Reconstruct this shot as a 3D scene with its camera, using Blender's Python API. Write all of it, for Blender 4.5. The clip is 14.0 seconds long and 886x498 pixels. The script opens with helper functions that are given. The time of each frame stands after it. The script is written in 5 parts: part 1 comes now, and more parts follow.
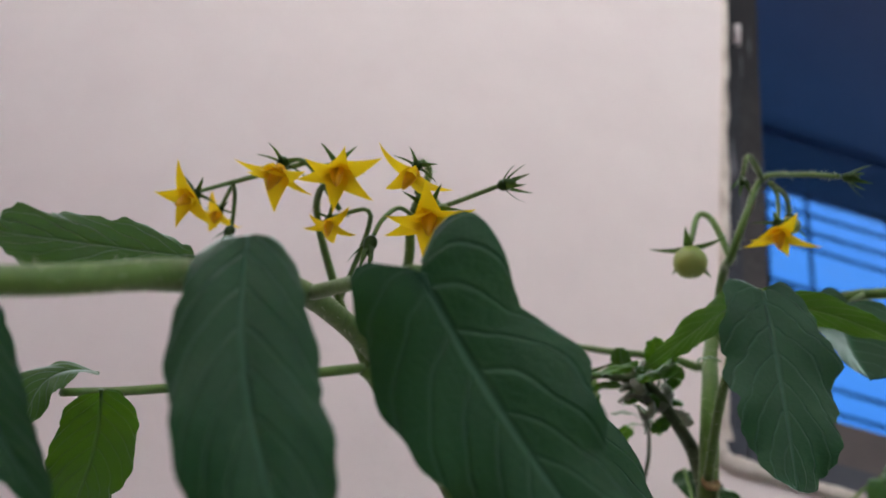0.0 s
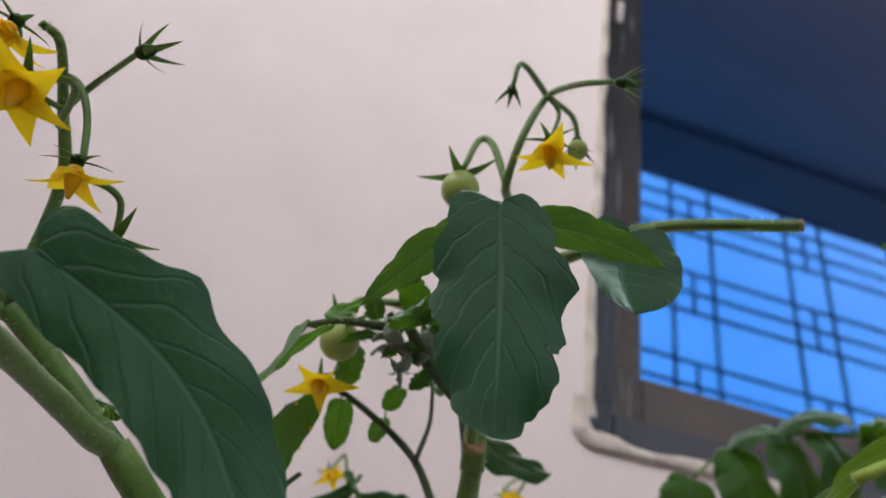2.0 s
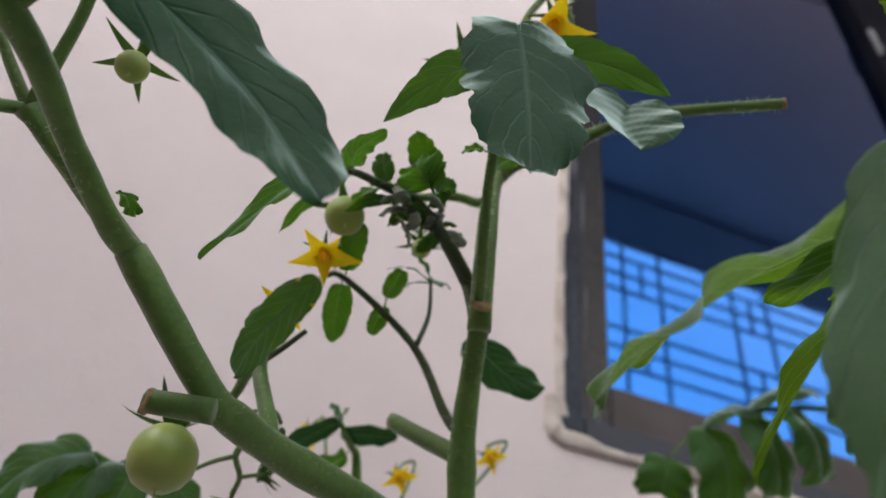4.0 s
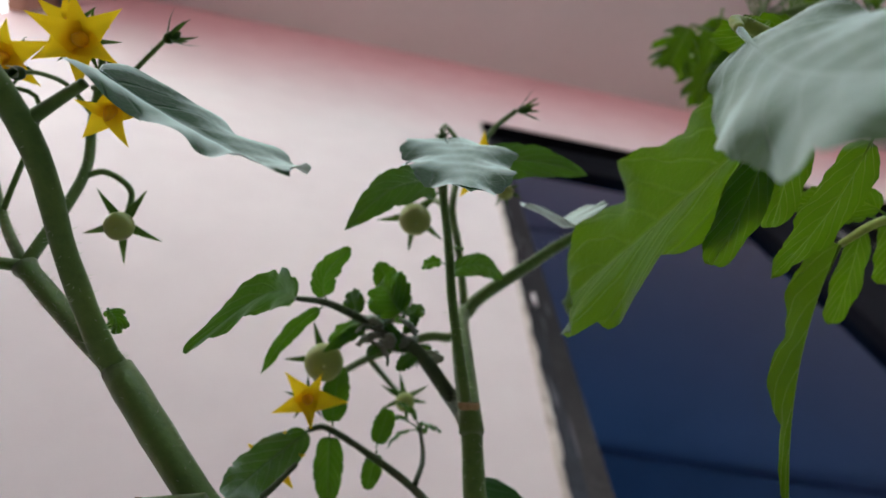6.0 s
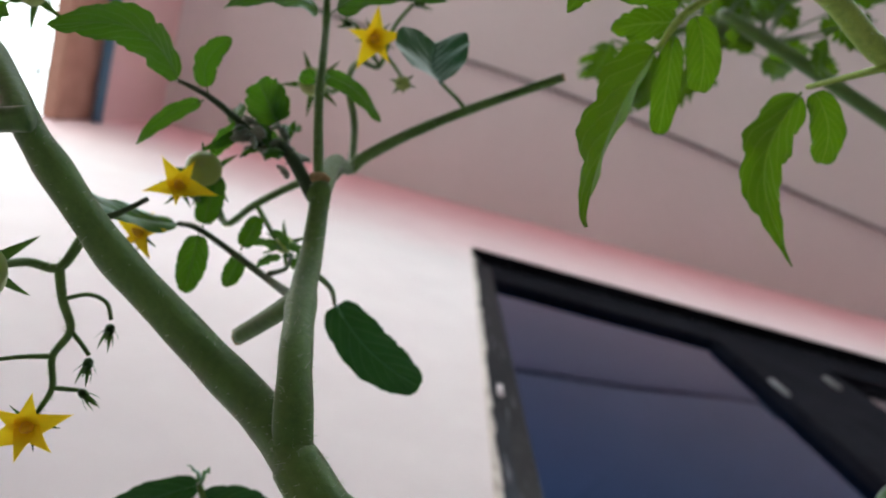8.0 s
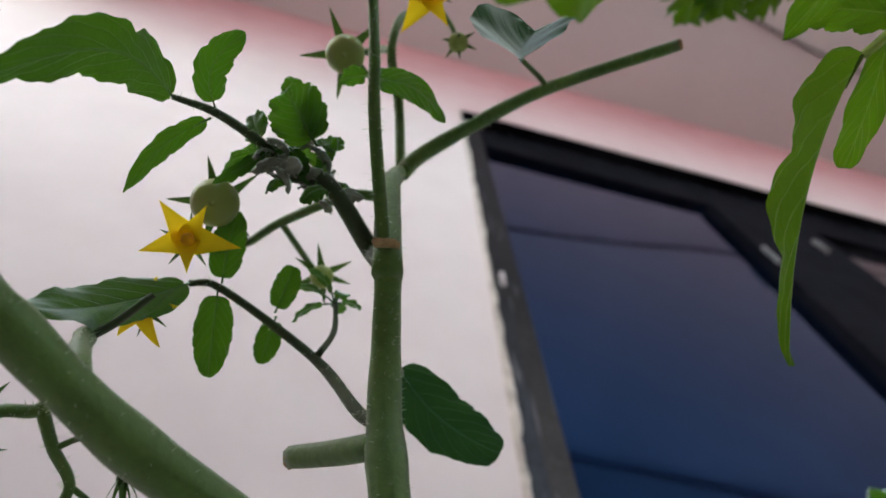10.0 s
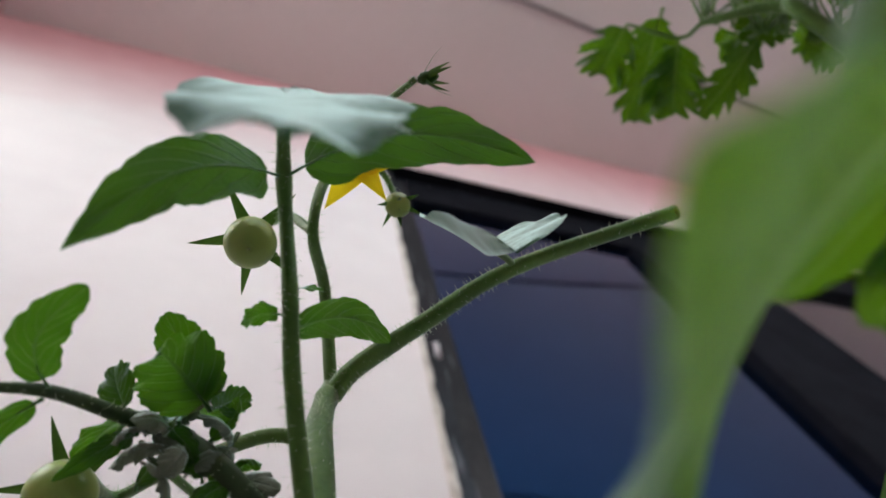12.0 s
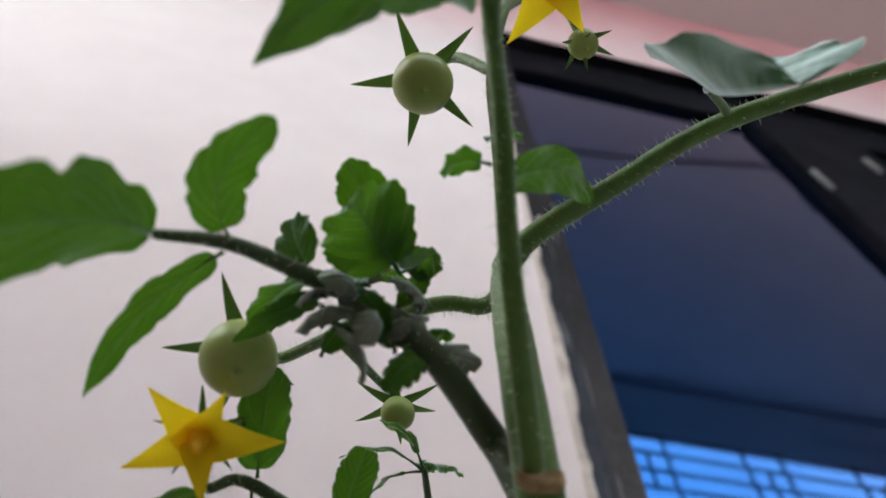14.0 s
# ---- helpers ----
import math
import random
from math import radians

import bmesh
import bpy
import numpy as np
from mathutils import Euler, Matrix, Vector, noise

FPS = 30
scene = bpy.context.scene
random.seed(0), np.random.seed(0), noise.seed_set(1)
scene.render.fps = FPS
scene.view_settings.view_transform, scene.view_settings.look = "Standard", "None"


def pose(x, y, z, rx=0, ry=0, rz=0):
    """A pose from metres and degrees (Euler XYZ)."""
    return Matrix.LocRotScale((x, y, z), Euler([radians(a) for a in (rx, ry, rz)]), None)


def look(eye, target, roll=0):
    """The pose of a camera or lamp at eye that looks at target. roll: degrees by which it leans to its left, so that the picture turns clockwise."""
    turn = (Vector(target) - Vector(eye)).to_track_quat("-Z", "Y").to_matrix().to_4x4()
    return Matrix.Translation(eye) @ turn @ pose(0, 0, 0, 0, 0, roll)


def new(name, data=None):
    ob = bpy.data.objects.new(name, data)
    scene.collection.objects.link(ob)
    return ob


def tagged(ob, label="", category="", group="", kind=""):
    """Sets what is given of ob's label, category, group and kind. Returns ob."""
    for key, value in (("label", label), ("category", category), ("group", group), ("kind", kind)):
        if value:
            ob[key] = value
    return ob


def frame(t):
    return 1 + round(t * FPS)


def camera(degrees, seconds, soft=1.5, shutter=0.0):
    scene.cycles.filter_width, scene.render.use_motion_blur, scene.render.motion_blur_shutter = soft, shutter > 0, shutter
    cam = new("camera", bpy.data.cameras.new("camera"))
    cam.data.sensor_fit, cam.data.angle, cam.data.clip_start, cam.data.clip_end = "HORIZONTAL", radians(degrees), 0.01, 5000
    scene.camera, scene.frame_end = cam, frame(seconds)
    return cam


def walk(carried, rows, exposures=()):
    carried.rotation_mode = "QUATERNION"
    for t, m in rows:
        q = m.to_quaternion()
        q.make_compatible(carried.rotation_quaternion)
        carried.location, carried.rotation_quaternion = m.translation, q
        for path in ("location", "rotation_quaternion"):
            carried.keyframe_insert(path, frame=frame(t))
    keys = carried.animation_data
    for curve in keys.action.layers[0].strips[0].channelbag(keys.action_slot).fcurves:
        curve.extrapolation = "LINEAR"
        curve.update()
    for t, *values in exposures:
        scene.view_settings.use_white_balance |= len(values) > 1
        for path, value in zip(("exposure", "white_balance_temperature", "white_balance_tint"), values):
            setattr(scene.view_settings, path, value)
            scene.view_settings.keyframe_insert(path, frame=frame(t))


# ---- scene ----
cam = camera(65.72, 14.0, soft=1.7)
cam.data.dof.use_dof = True
cam.data.dof.focus_distance = 0.124
cam.data.dof.aperture_fstop = 18.0
walk(cam, [
    (0, pose(-0.0370, -0.0008, 0.6671, 123.88, -12.92, -10.22)),
    (0.5, pose(-0.0191, -0.0036, 0.6716, 123.27, -11.62, -10.06)),
    (1, pose(-0.0011, 0.0068, 0.6770, 123.77, -10.81, -12.29)),
    (1.5, pose(0.0096, 0.0157, 0.6853, 124.26, -10.08, -13.56)),
    (2, pose(0.0171, 0.0264, 0.6812, 124.50, -9.31, -15.53)),
    (2.5, pose(0.0205, 0.0314, 0.6640, 124.52, -10.46, -15.63)),
    (2.7, pose(0.0188, 0.0358, 0.6594, 124.90, -9.98, -16.42)),
    (4.8, pose(0.0195, 0.0700, 0.6070, 141.05, -2.95, -20.60)),
    (5, pose(0.0239, 0.0748, 0.5983, 144.47, -1.02, -20.36)),
    (5.5, pose(0.0211, 0.0791, 0.5948, 150.38, 1.14, -17.44)),
    (6, pose(0.0315, 0.0837, 0.5998, 155.61, 0.50, -11.44)),
    (6.5, pose(0.0362, 0.0900, 0.5896, 170.01, 0.14, -5.67)),
    (7, pose(0.0547, 0.1084, 0.5709, 177.57, 0.91, -7.63)),
    (7.5, pose(0.0801, 0.1259, 0.5600, 174.19, -0.94, -9.41)),
    (8, pose(0.0896, 0.1590, 0.5562, 169.05, -1.07, -15.36)),
    (8.2, pose(0.0869, 0.1660, 0.5553, 167.63, -1.04, -15.94)),
    (10.3, pose(0.0532, 0.1230, 0.6226, 155.55, 2.50, -14.60)),
    (10.5, pose(0.0562, 0.1167, 0.6251, 155.81, 3.90, -14.05)),
    (11, pose(0.0530, 0.0956, 0.6389, 155.46, 7.11, -11.23)),
    (11.5, pose(0.0513, 0.0941, 0.6563, 157.82, 6.49, -11.60)),
    (12, pose(0.0474, 0.1129, 0.6684, 159.13, 7.75, -15.05)),
    (12.5, pose(0.0470, 0.1222, 0.6791, 160.45, 7.44, -15.05)),
    (13, pose(0.0456, 0.1263, 0.6839, 157.62, 5.27, -13.94)),
    (13.5, pose(0.0369, 0.1242, 0.6797, 154.88, 0.38, -12.02)),
    (14, pose(0.0349, 0.1272, 0.6847, 148.89, 0.44, -12.99)),
], exposures=[(0.0, -1.87, 6500, 10), (2.7, -1.7, 6500, 10), (5.0, -1.9, 6450, 9), (6.5, -2.1, 6300, 7), (7.0, -2.03, 6250, 6), (8.2, -1.76, 6200, 5), (10.5, -1.93, 6250, 7), (12.5, -1.82, 6250, 6), (14.0, -1.84, 6250, 7)])

# ---- daylight: overcast sky, from the open front and the open end of the balcony ----
world = bpy.data.worlds.new("sky")
scene.world = world
world.use_nodes = True
wn = world.node_tree
sky = wn.nodes.new("ShaderNodeTexSky")
sky.sky_type = "NISHITA"
sky.sun_disc = False
sky.sun_elevation, sky.sun_rotation = radians(33), radians(-108)
sky.air_density, sky.dust_density = 1.0, 6.0
haze = wn.nodes.new("ShaderNodeMix")
haze.data_type = "RGBA"
haze.inputs[0].default_value = 0.8
haze.inputs[7].default_value = (9.2, 10.0, 10.0, 1)
wn.links.new(sky.outputs[0], haze.inputs[6])
wn.links.new(haze.outputs[2], wn.nodes["Background"].inputs[0])
wn.nodes["Background"].inputs[1].default_value = 1.6

sun = new("sun", bpy.data.lights.new("sun", "SUN"))
sun.data.energy, sun.data.angle, sun.data.color = 0.3, radians(20), (1.0, 0.97, 0.93)
sun.matrix_world = look((-4.0, -1.3, 3.4), (0.0, 0.0, 0.75))


# ---- materials ----


def material(name):
    m = bpy.data.materials.new(name)
    m.use_nodes = True
    return m, m.node_tree, m.node_tree.nodes["Principled BSDF"]


def noise_node(nt, scale, detail=6.0, rough=0.6, coord="Object"):
    tc = nt.nodes.new("ShaderNodeTexCoord")
    n = nt.nodes.new("ShaderNodeTexNoise")
    n.inputs["Scale"].default_value, n.inputs["Detail"].default_value, n.inputs["Roughness"].default_value = scale, detail, rough
    nt.links.new(tc.outputs[coord], n.inputs["Vector"])
    return n


def ramp(nt, source, stops):
    r = nt.nodes.new("ShaderNodeValToRGB")
    el = r.color_ramp.elements
    el[0].position, el[0].color = stops[0][0], (*stops[0][1], 1)
    el[1].position, el[1].color = stops[-1][0], (*stops[-1][1], 1)
    for pos, col in stops[1:-1]:
        e = el.new(pos)
        e.color = (*col, 1)
    nt.links.new(source, r.inputs[0])
    return r


def mix(nt, fac, a, b, mode="MIX"):
    m = nt.nodes.new("ShaderNodeMix")
    m.data_type, m.blend_type = "RGBA", mode
    for sock, v in ((m.inputs[0], fac), (m.inputs[6], a), (m.inputs[7], b)):
        if isinstance(v, (int, float)):
            sock.default_value = v
        elif isinstance(v, tuple):
            sock.default_value = (*v, 1)
        else:
            nt.links.new(v, sock)
    return m.outputs[2]


def bump(nt, bsdf, height, strength, distance):
    b = nt.nodes.new("ShaderNodeBump")
    b.inputs["Strength"].default_value, b.inputs["Distance"].default_value = strength, distance
    nt.links.new(height, b.inputs["Height"])
    nt.links.new(b.outputs[0], bsdf.inputs["Normal"])


def painted(name, col_a, col_b, rough, scale=3.0, fine=90.0, relief=0.0012):
    m, nt, b = material(name)
    big, small = noise_node(nt, scale, 5), noise_node(nt, fine, 4)
    c = ramp(nt, big.outputs[0], [(0.3, col_a), (0.7, col_b)])
    spots = ramp(nt, small.outputs[0], [(0.25, (0.82, 0.8, 0.8)), (0.5, (1, 1, 1))])
    nt.links.new(mix(nt, 0.25, c.outputs[0], spots.outputs[0], "MULTIPLY"), b.inputs["Base Color"])
    b.inputs["Roughness"].default_value = rough
    bump(nt, b, small.outputs[0], 0.35, relief)
    return m


def shaded_top_wall():
    """Pink distemper, pale lower down; the shade under the ceiling is painted in as rosier colour, with a cloudy
    border.
    """
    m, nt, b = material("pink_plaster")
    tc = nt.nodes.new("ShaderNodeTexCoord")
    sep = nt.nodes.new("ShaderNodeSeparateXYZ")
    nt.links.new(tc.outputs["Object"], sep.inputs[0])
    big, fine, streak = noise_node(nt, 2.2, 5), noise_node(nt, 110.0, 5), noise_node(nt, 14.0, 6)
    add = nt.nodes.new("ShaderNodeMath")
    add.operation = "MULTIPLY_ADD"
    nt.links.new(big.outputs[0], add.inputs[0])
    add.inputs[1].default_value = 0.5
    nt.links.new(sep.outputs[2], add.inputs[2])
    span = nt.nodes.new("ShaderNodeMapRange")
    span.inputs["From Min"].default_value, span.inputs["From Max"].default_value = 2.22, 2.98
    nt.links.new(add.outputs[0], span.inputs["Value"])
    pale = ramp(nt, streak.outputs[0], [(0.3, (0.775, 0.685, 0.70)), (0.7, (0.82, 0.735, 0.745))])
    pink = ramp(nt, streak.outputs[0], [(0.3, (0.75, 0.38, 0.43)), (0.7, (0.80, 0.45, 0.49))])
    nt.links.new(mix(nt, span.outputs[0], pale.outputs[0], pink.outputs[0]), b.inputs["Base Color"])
    nt.links.new(ramp(nt, fine.outputs[0], [(0.3, (0.62, 0.62, 0.62)), (0.7, (0.82, 0.82, 0.82))]).outputs[0], b.inputs["Roughness"])
    b.inputs["Specular IOR Level"].default_value = 0.15
    h = mix(nt, 0.5, fine.outputs[0], streak.outputs[0])
    bump(nt, b, h, 0.5, 0.0014)
    return m


M_wall = shaded_top_wall()
M_lintel = painted("deep_pink_plaster", (0.72, 0.44, 0.47), (0.78, 0.52, 0.54), 0.7)
M_ceiling = painted("ceiling_distemper", (0.68, 0.61, 0.62), (0.75, 0.68, 0.69), 0.85, 1.2, 60.0)
M_floor = painted("cement_floor", (0.36, 0.35, 0.33), (0.47, 0.46, 0.43), 0.7, 4.0, 120.0, 0.002)
M_soil = painted("bare_soil", (0.27, 0.245, 0.21), (0.37, 0.34, 0.30), 0.9, 0.3, 8.0)
M_raw = painted("bare_plaster_edge", (0.42, 0.36, 0.33), (0.72, 0.66, 0.62), 0.9, 40.0, 300.0, 0.003)
# near-black includes the shade high in the recess; the low rail's copy is lighter
M_frame = painted("dark_shaded_window_paint", (0.006, 0.006, 0.009), (0.014, 0.014, 0.019), 0.8, 14.0, 220.0, 0.0006)
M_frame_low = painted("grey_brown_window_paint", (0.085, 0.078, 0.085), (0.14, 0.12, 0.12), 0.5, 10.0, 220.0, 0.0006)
M_teal = painted("teal_pipe_paint", (0.05, 0.12, 0.2), (0.08, 0.18, 0.27), 0.45, 20.0, 200.0)
M_rust = painted("red_brown_wood", (0.36, 0.17, 0.13), (0.50, 0.27, 0.21), 0.6, 18.0, 160.0)
M_iron = painted("dark_iron_bar", (0.03, 0.03, 0.035), (0.07, 0.065, 0.065), 0.55, 30.0, 240.0)
M_cable = painted("grey_cable", (0.14, 0.115, 0.125), (0.19, 0.165, 0.17), 0.6, 25.0, 200.0)


def scratched_shaded_paint(name, top_a, top_b, low_a, low_b, z0, z1):
    """Old dark paint with scratches along the grain; the shade towards the window head is painted in by height."""
    m, nt, b = material(name)
    tc = nt.nodes.new("ShaderNodeTexCoord")
    sep = nt.nodes.new("ShaderNodeSeparateXYZ")
    nt.links.new(tc.outputs["Object"], sep.inputs[0])
    big, fine = noise_node(nt, 9.0, 6), noise_node(nt, 160.0, 5)
    scr = nt.nodes.new("ShaderNodeTexNoise")
    mp = nt.nodes.new("ShaderNodeMapping")
    mp.inputs["Scale"].default_value = (190.0, 190.0, 9.0)
    nt.links.new(tc.outputs["Object"], mp.inputs[0])
    nt.links.new(mp.outputs[0], scr.inputs["Vector"])
    scr.inputs["Scale"].default_value, scr.inputs["Detail"].default_value = 1.0, 4.0
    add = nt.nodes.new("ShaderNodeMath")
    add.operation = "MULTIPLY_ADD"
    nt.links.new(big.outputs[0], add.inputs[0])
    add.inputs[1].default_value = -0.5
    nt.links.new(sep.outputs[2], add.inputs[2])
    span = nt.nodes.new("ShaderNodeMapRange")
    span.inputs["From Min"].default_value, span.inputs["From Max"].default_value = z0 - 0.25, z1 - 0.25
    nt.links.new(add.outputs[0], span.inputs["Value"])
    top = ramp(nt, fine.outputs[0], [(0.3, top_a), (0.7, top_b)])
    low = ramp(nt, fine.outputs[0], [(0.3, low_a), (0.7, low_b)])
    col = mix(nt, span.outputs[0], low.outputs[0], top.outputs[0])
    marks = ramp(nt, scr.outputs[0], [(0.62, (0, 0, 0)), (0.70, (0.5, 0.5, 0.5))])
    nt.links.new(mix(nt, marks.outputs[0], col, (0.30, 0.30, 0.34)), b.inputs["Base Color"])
    b.inputs["Roughness"].default_value = 0.6
    b.inputs["Specular IOR Level"].default_value = 0.2
    bump(nt, b, fine.outputs[0], 0.4, 0.0006)
    return m


M_shaded_outer = scratched_shaded_paint("scratched_shaded_slate_paint", (0.007, 0.007, 0.01), (0.016, 0.016, 0.022), (0.05, 0.056, 0.075), (0.09, 0.10, 0.13), 0.85, 1.3)
M_shaded_sash = scratched_shaded_paint("scratched_shaded_sash_paint", (0.008, 0.008, 0.011), (0.018, 0.017, 0.022), (0.075, 0.068, 0.07), (0.12, 0.105, 0.105), 0.85, 1.3)
M_slate = painted("slate_sill_paint", (0.035, 0.04, 0.06), (0.07, 0.075, 0.10), 0.6, 12.0, 200.0, 0.0008)
M_bright = painted("bright_scratched_metal", (0.16, 0.16, 0.17), (0.30, 0.30, 0.31), 0.5, 30.0, 300.0)

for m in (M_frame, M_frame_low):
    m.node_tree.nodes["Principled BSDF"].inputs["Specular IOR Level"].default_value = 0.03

M_glass, nt, b = material("blue_reflective_glass")
n1 = noise_node(nt, 5.0, 6)
n1.inputs["Distortion"].default_value = 1.2
nt.links.new(ramp(nt, n1.outputs[0], [(0.3, (0.0145, 0.072, 0.235)), (0.7, (0.019, 0.084, 0.265))]).outputs[0], b.inputs["Base Color"])
b.inputs["Metallic"].default_value = 0.97
nt.links.new(ramp(nt, noise_node(nt, 30.0, 4).outputs[0], [(0.35, (0.012, 0.012, 0.012)), (0.75, (0.05, 0.05, 0.05))]).outputs[0], b.inputs["Roughness"])

M_glass_grey, nt, b = material("grey_glass")
b.inputs["Base Color"].default_value = (0.16, 0.16, 0.2, 1)
b.inputs["Metallic"].default_value, b.inputs["Roughness"].default_value = 0.9, 0.05


def leaf_material(name, dark, light, through_col, vein, glow=0.35, down=0.35, silver=0.85):
    m, nt, b = material(name)
    out = nt.nodes["Material Output"]
    uv = nt.nodes.new("ShaderNodeUVMap")
    sep = nt.nodes.new("ShaderNodeSeparateXYZ")
    nt.links.new(uv.outputs[0], sep.inputs[0])

    def calc(op, a, c=None):
        k = nt.nodes.new("ShaderNodeMath")
        k.operation = op
        for sock, v in ((k.inputs[0], a), (k.inputs[1], c)):
            if v is None:
                continue
            if isinstance(v, (int, float)):
                sock.default_value = v
            else:
                nt.links.new(v, sock)
        return k.outputs[0]

    u, v = sep.outputs[0], sep.outputs[1]
    av = calc("ABSOLUTE", calc("MULTIPLY", calc("SUBTRACT", v, 0.5), 2.0))
    wob = noise_node(nt, 140.0, 2)
    phase = calc("ADD", calc("SUBTRACT", calc("MULTIPLY", u, 7.0), calc("MULTIPLY", av, 2.2)), calc("MULTIPLY", wob.outputs[0], 0.25))
    tri = calc("ABSOLUTE", calc("SUBTRACT", calc("FRACT", phase), 0.5))
    lateral = ramp(nt, tri, [(0.0, (1, 1, 1)), (0.11, (0, 0, 0))])
    mid = ramp(nt, av, [(0.015, (1, 1, 1)), (0.07, (0, 0, 0))])
    net = nt.nodes.new("ShaderNodeTexVoronoi")
    net.feature = "DISTANCE_TO_EDGE"
    net.inputs["Scale"].default_value = 420.0
    tc = nt.nodes.new("ShaderNodeTexCoord")
    nt.links.new(tc.outputs["Object"], net.inputs["Vector"])
    cell = ramp(nt, net.outputs["Distance"], [(0.0, (1, 1, 1)), (0.12, (0, 0, 0))])
    veins = calc("MAXIMUM", calc("MAXIMUM", calc("MULTIPLY", lateral.outputs[0], 0.6), mid.outputs[0]), calc("MULTIPLY", cell.outputs[0], 0.06))
    blotch = ramp(nt, noise_node(nt, 95.0, 5).outputs[0], [(0.3, dark), (0.72, light)])
    shade = nt.nodes.new("ShaderNodeObjectInfo")
    tint = ramp(nt, shade.outputs["Random"], [(0.0, (0.82, 0.9, 0.85)), (1.0, (1.12, 1.08, 1.0))])
    col = mix(nt, veins, mix(nt, 1.0, blotch.outputs[0], tint.outputs[0], "MULTIPLY"), vein)
    nt.links.new(col, b.inputs["Base Color"])
    b.inputs["Roughness"].default_value = 0.5
    b.inputs["Specular IOR Level"].default_value = 0.22
    b.inputs["Sheen Weight"].default_value = down
    b.inputs["Sheen Roughness"].default_value = 0.4
    b.inputs["Sheen Tint"].default_value = (0.8, 0.95, 0.95, 1)
    height = calc("SUBTRACT", calc("ADD", calc("MULTIPLY", noise_node(nt, 260.0, 3).outputs[0], 0.6), calc("MULTIPLY", noise_node(nt, 1500.0, 2).outputs[0], 0.15)), veins)
    bump(nt, b, height, 0.6, 0.0008)
    tr = nt.nodes.new("ShaderNodeBsdfTranslucent")
    nt.links.new(mix(nt, calc("MULTIPLY", veins, 0.6), through_col, vein), tr.inputs[0])
    ms = nt.nodes.new("ShaderNodeMixShader")
    ms.inputs[0].default_value = glow
    nt.links.new(b.outputs[0], ms.inputs[1])
    nt.links.new(tr.outputs[0], ms.inputs[2])
    # the down of fine hairs shines silver where the blade is seen at a flat angle
    lw = nt.nodes.new("ShaderNodeLayerWeight")
    lw.inputs[0].default_value = 0.5
    gl = nt.nodes.new("ShaderNodeBsdfGlossy")
    gl.inputs["Color"].default_value = (0.80, 0.97, 0.94, 1)
    gl.inputs["Roughness"].default_value = 0.75
    m2 = nt.nodes.new("ShaderNodeMixShader")
    nt.links.new(ramp(nt, lw.outputs["Facing"], [(0.58, (0, 0, 0)), (0.75, (silver * 0.45,) * 3), (0.92, (silver,) * 3)]).outputs[0], m2.inputs[0])
    nt.links.new(ms.outputs[0], m2.inputs[1])
    nt.links.new(gl.outputs[0], m2.inputs[2])
    nt.links.new(m2.outputs[0], out.inputs[0])
    return m


M_leaf = leaf_material("tomato_leaf", (0.012, 0.048, 0.019), (0.022, 0.072, 0.028), (0.15, 0.40, 0.012), (0.06, 0.135, 0.05), 0.32, 0.3, 0.55)
M_leaf_thin = leaf_material("thin_tomato_leaf", (0.038, 0.102, 0.058), (0.055, 0.132, 0.074), (0.20, 0.50, 0.016), (0.09, 0.18, 0.09), 0.22, 0.3, 0.9)
M_leaf_young = leaf_material("young_tomato_leaf", (0.014, 0.050, 0.015), (0.026, 0.078, 0.022), (0.20, 0.43, 0.005), (0.16, 0.28, 0.04), 0.40, 0.3, 0.18)
# darker, less translucent tone of the leaf
M_leaf_dark = leaf_material("dark_tomato_leaf", (0.011, 0.056, 0.031), (0.019, 0.080, 0.044), (0.06, 0.20, 0.015), (0.042, 0.120, 0.072), 0.16, 0.10, 0.95)
M_leaf_downy = leaf_material("downy_tomato_leaf", (0.035, 0.09, 0.058), (0.06, 0.13, 0.085), (0.16, 0.34, 0.01), (0.10, 0.19, 0.10), 0.25, 0.40, 0.8)
M_sepal = leaf_material("sepal_green", (0.025, 0.06, 0.015), (0.05, 0.11, 0.025), (0.12, 0.25, 0.03), (0.06, 0.12, 0.03), 0.25, 0.3, 0.2)

M_wilted = leaf_material("wilted_grey_leaf", (0.15, 0.165, 0.14), (0.34, 0.36, 0.31), (0.12, 0.15, 0.08), (0.25, 0.27, 0.22), 0.2)

M_stem, nt, b = material("tomato_stem")
n1, n2 = noise_node(nt, 60.0, 4), noise_node(nt, 600.0, 3)
c1 = ramp(nt, n1.outputs[0], [(0.3, (0.070, 0.165, 0.022)), (0.7, (0.125, 0.245, 0.038))])
c2 = ramp(nt, n2.outputs[0], [(0.35, (0.72, 0.8, 0.7)), (0.6, (1, 1, 1))])
nt.links.new(mix(nt, 0.8, c1.outputs[0], c2.outputs[0], "MULTIPLY"), b.inputs["Base Color"])
b.inputs["Roughness"].default_value = 0.5
b.inputs["Sheen Weight"].default_value = 0.30
bump(nt, b, n2.outputs[0], 0.4, 0.0005)

M_stem_young, nt, b = material("young_tomato_stem")
n1, n2 = noise_node(nt, 60.0, 4), noise_node(nt, 600.0, 3)
c1 = ramp(nt, n1.outputs[0], [(0.3, (0.27, 0.41, 0.05)), (0.7, (0.37, 0.51, 0.085))])
c2 = ramp(nt, n2.outputs[0], [(0.35, (0.72, 0.8, 0.7)), (0.6, (1, 1, 1))])
nt.links.new(mix(nt, 0.8, c1.outputs[0], c2.outputs[0], "MULTIPLY"), b.inputs["Base Color"])
b.inputs["Roughness"].default_value = 0.5
b.inputs["Sheen Weight"].default_value = 0.12
bump(nt, b, n2.outputs[0], 0.4, 0.0005)

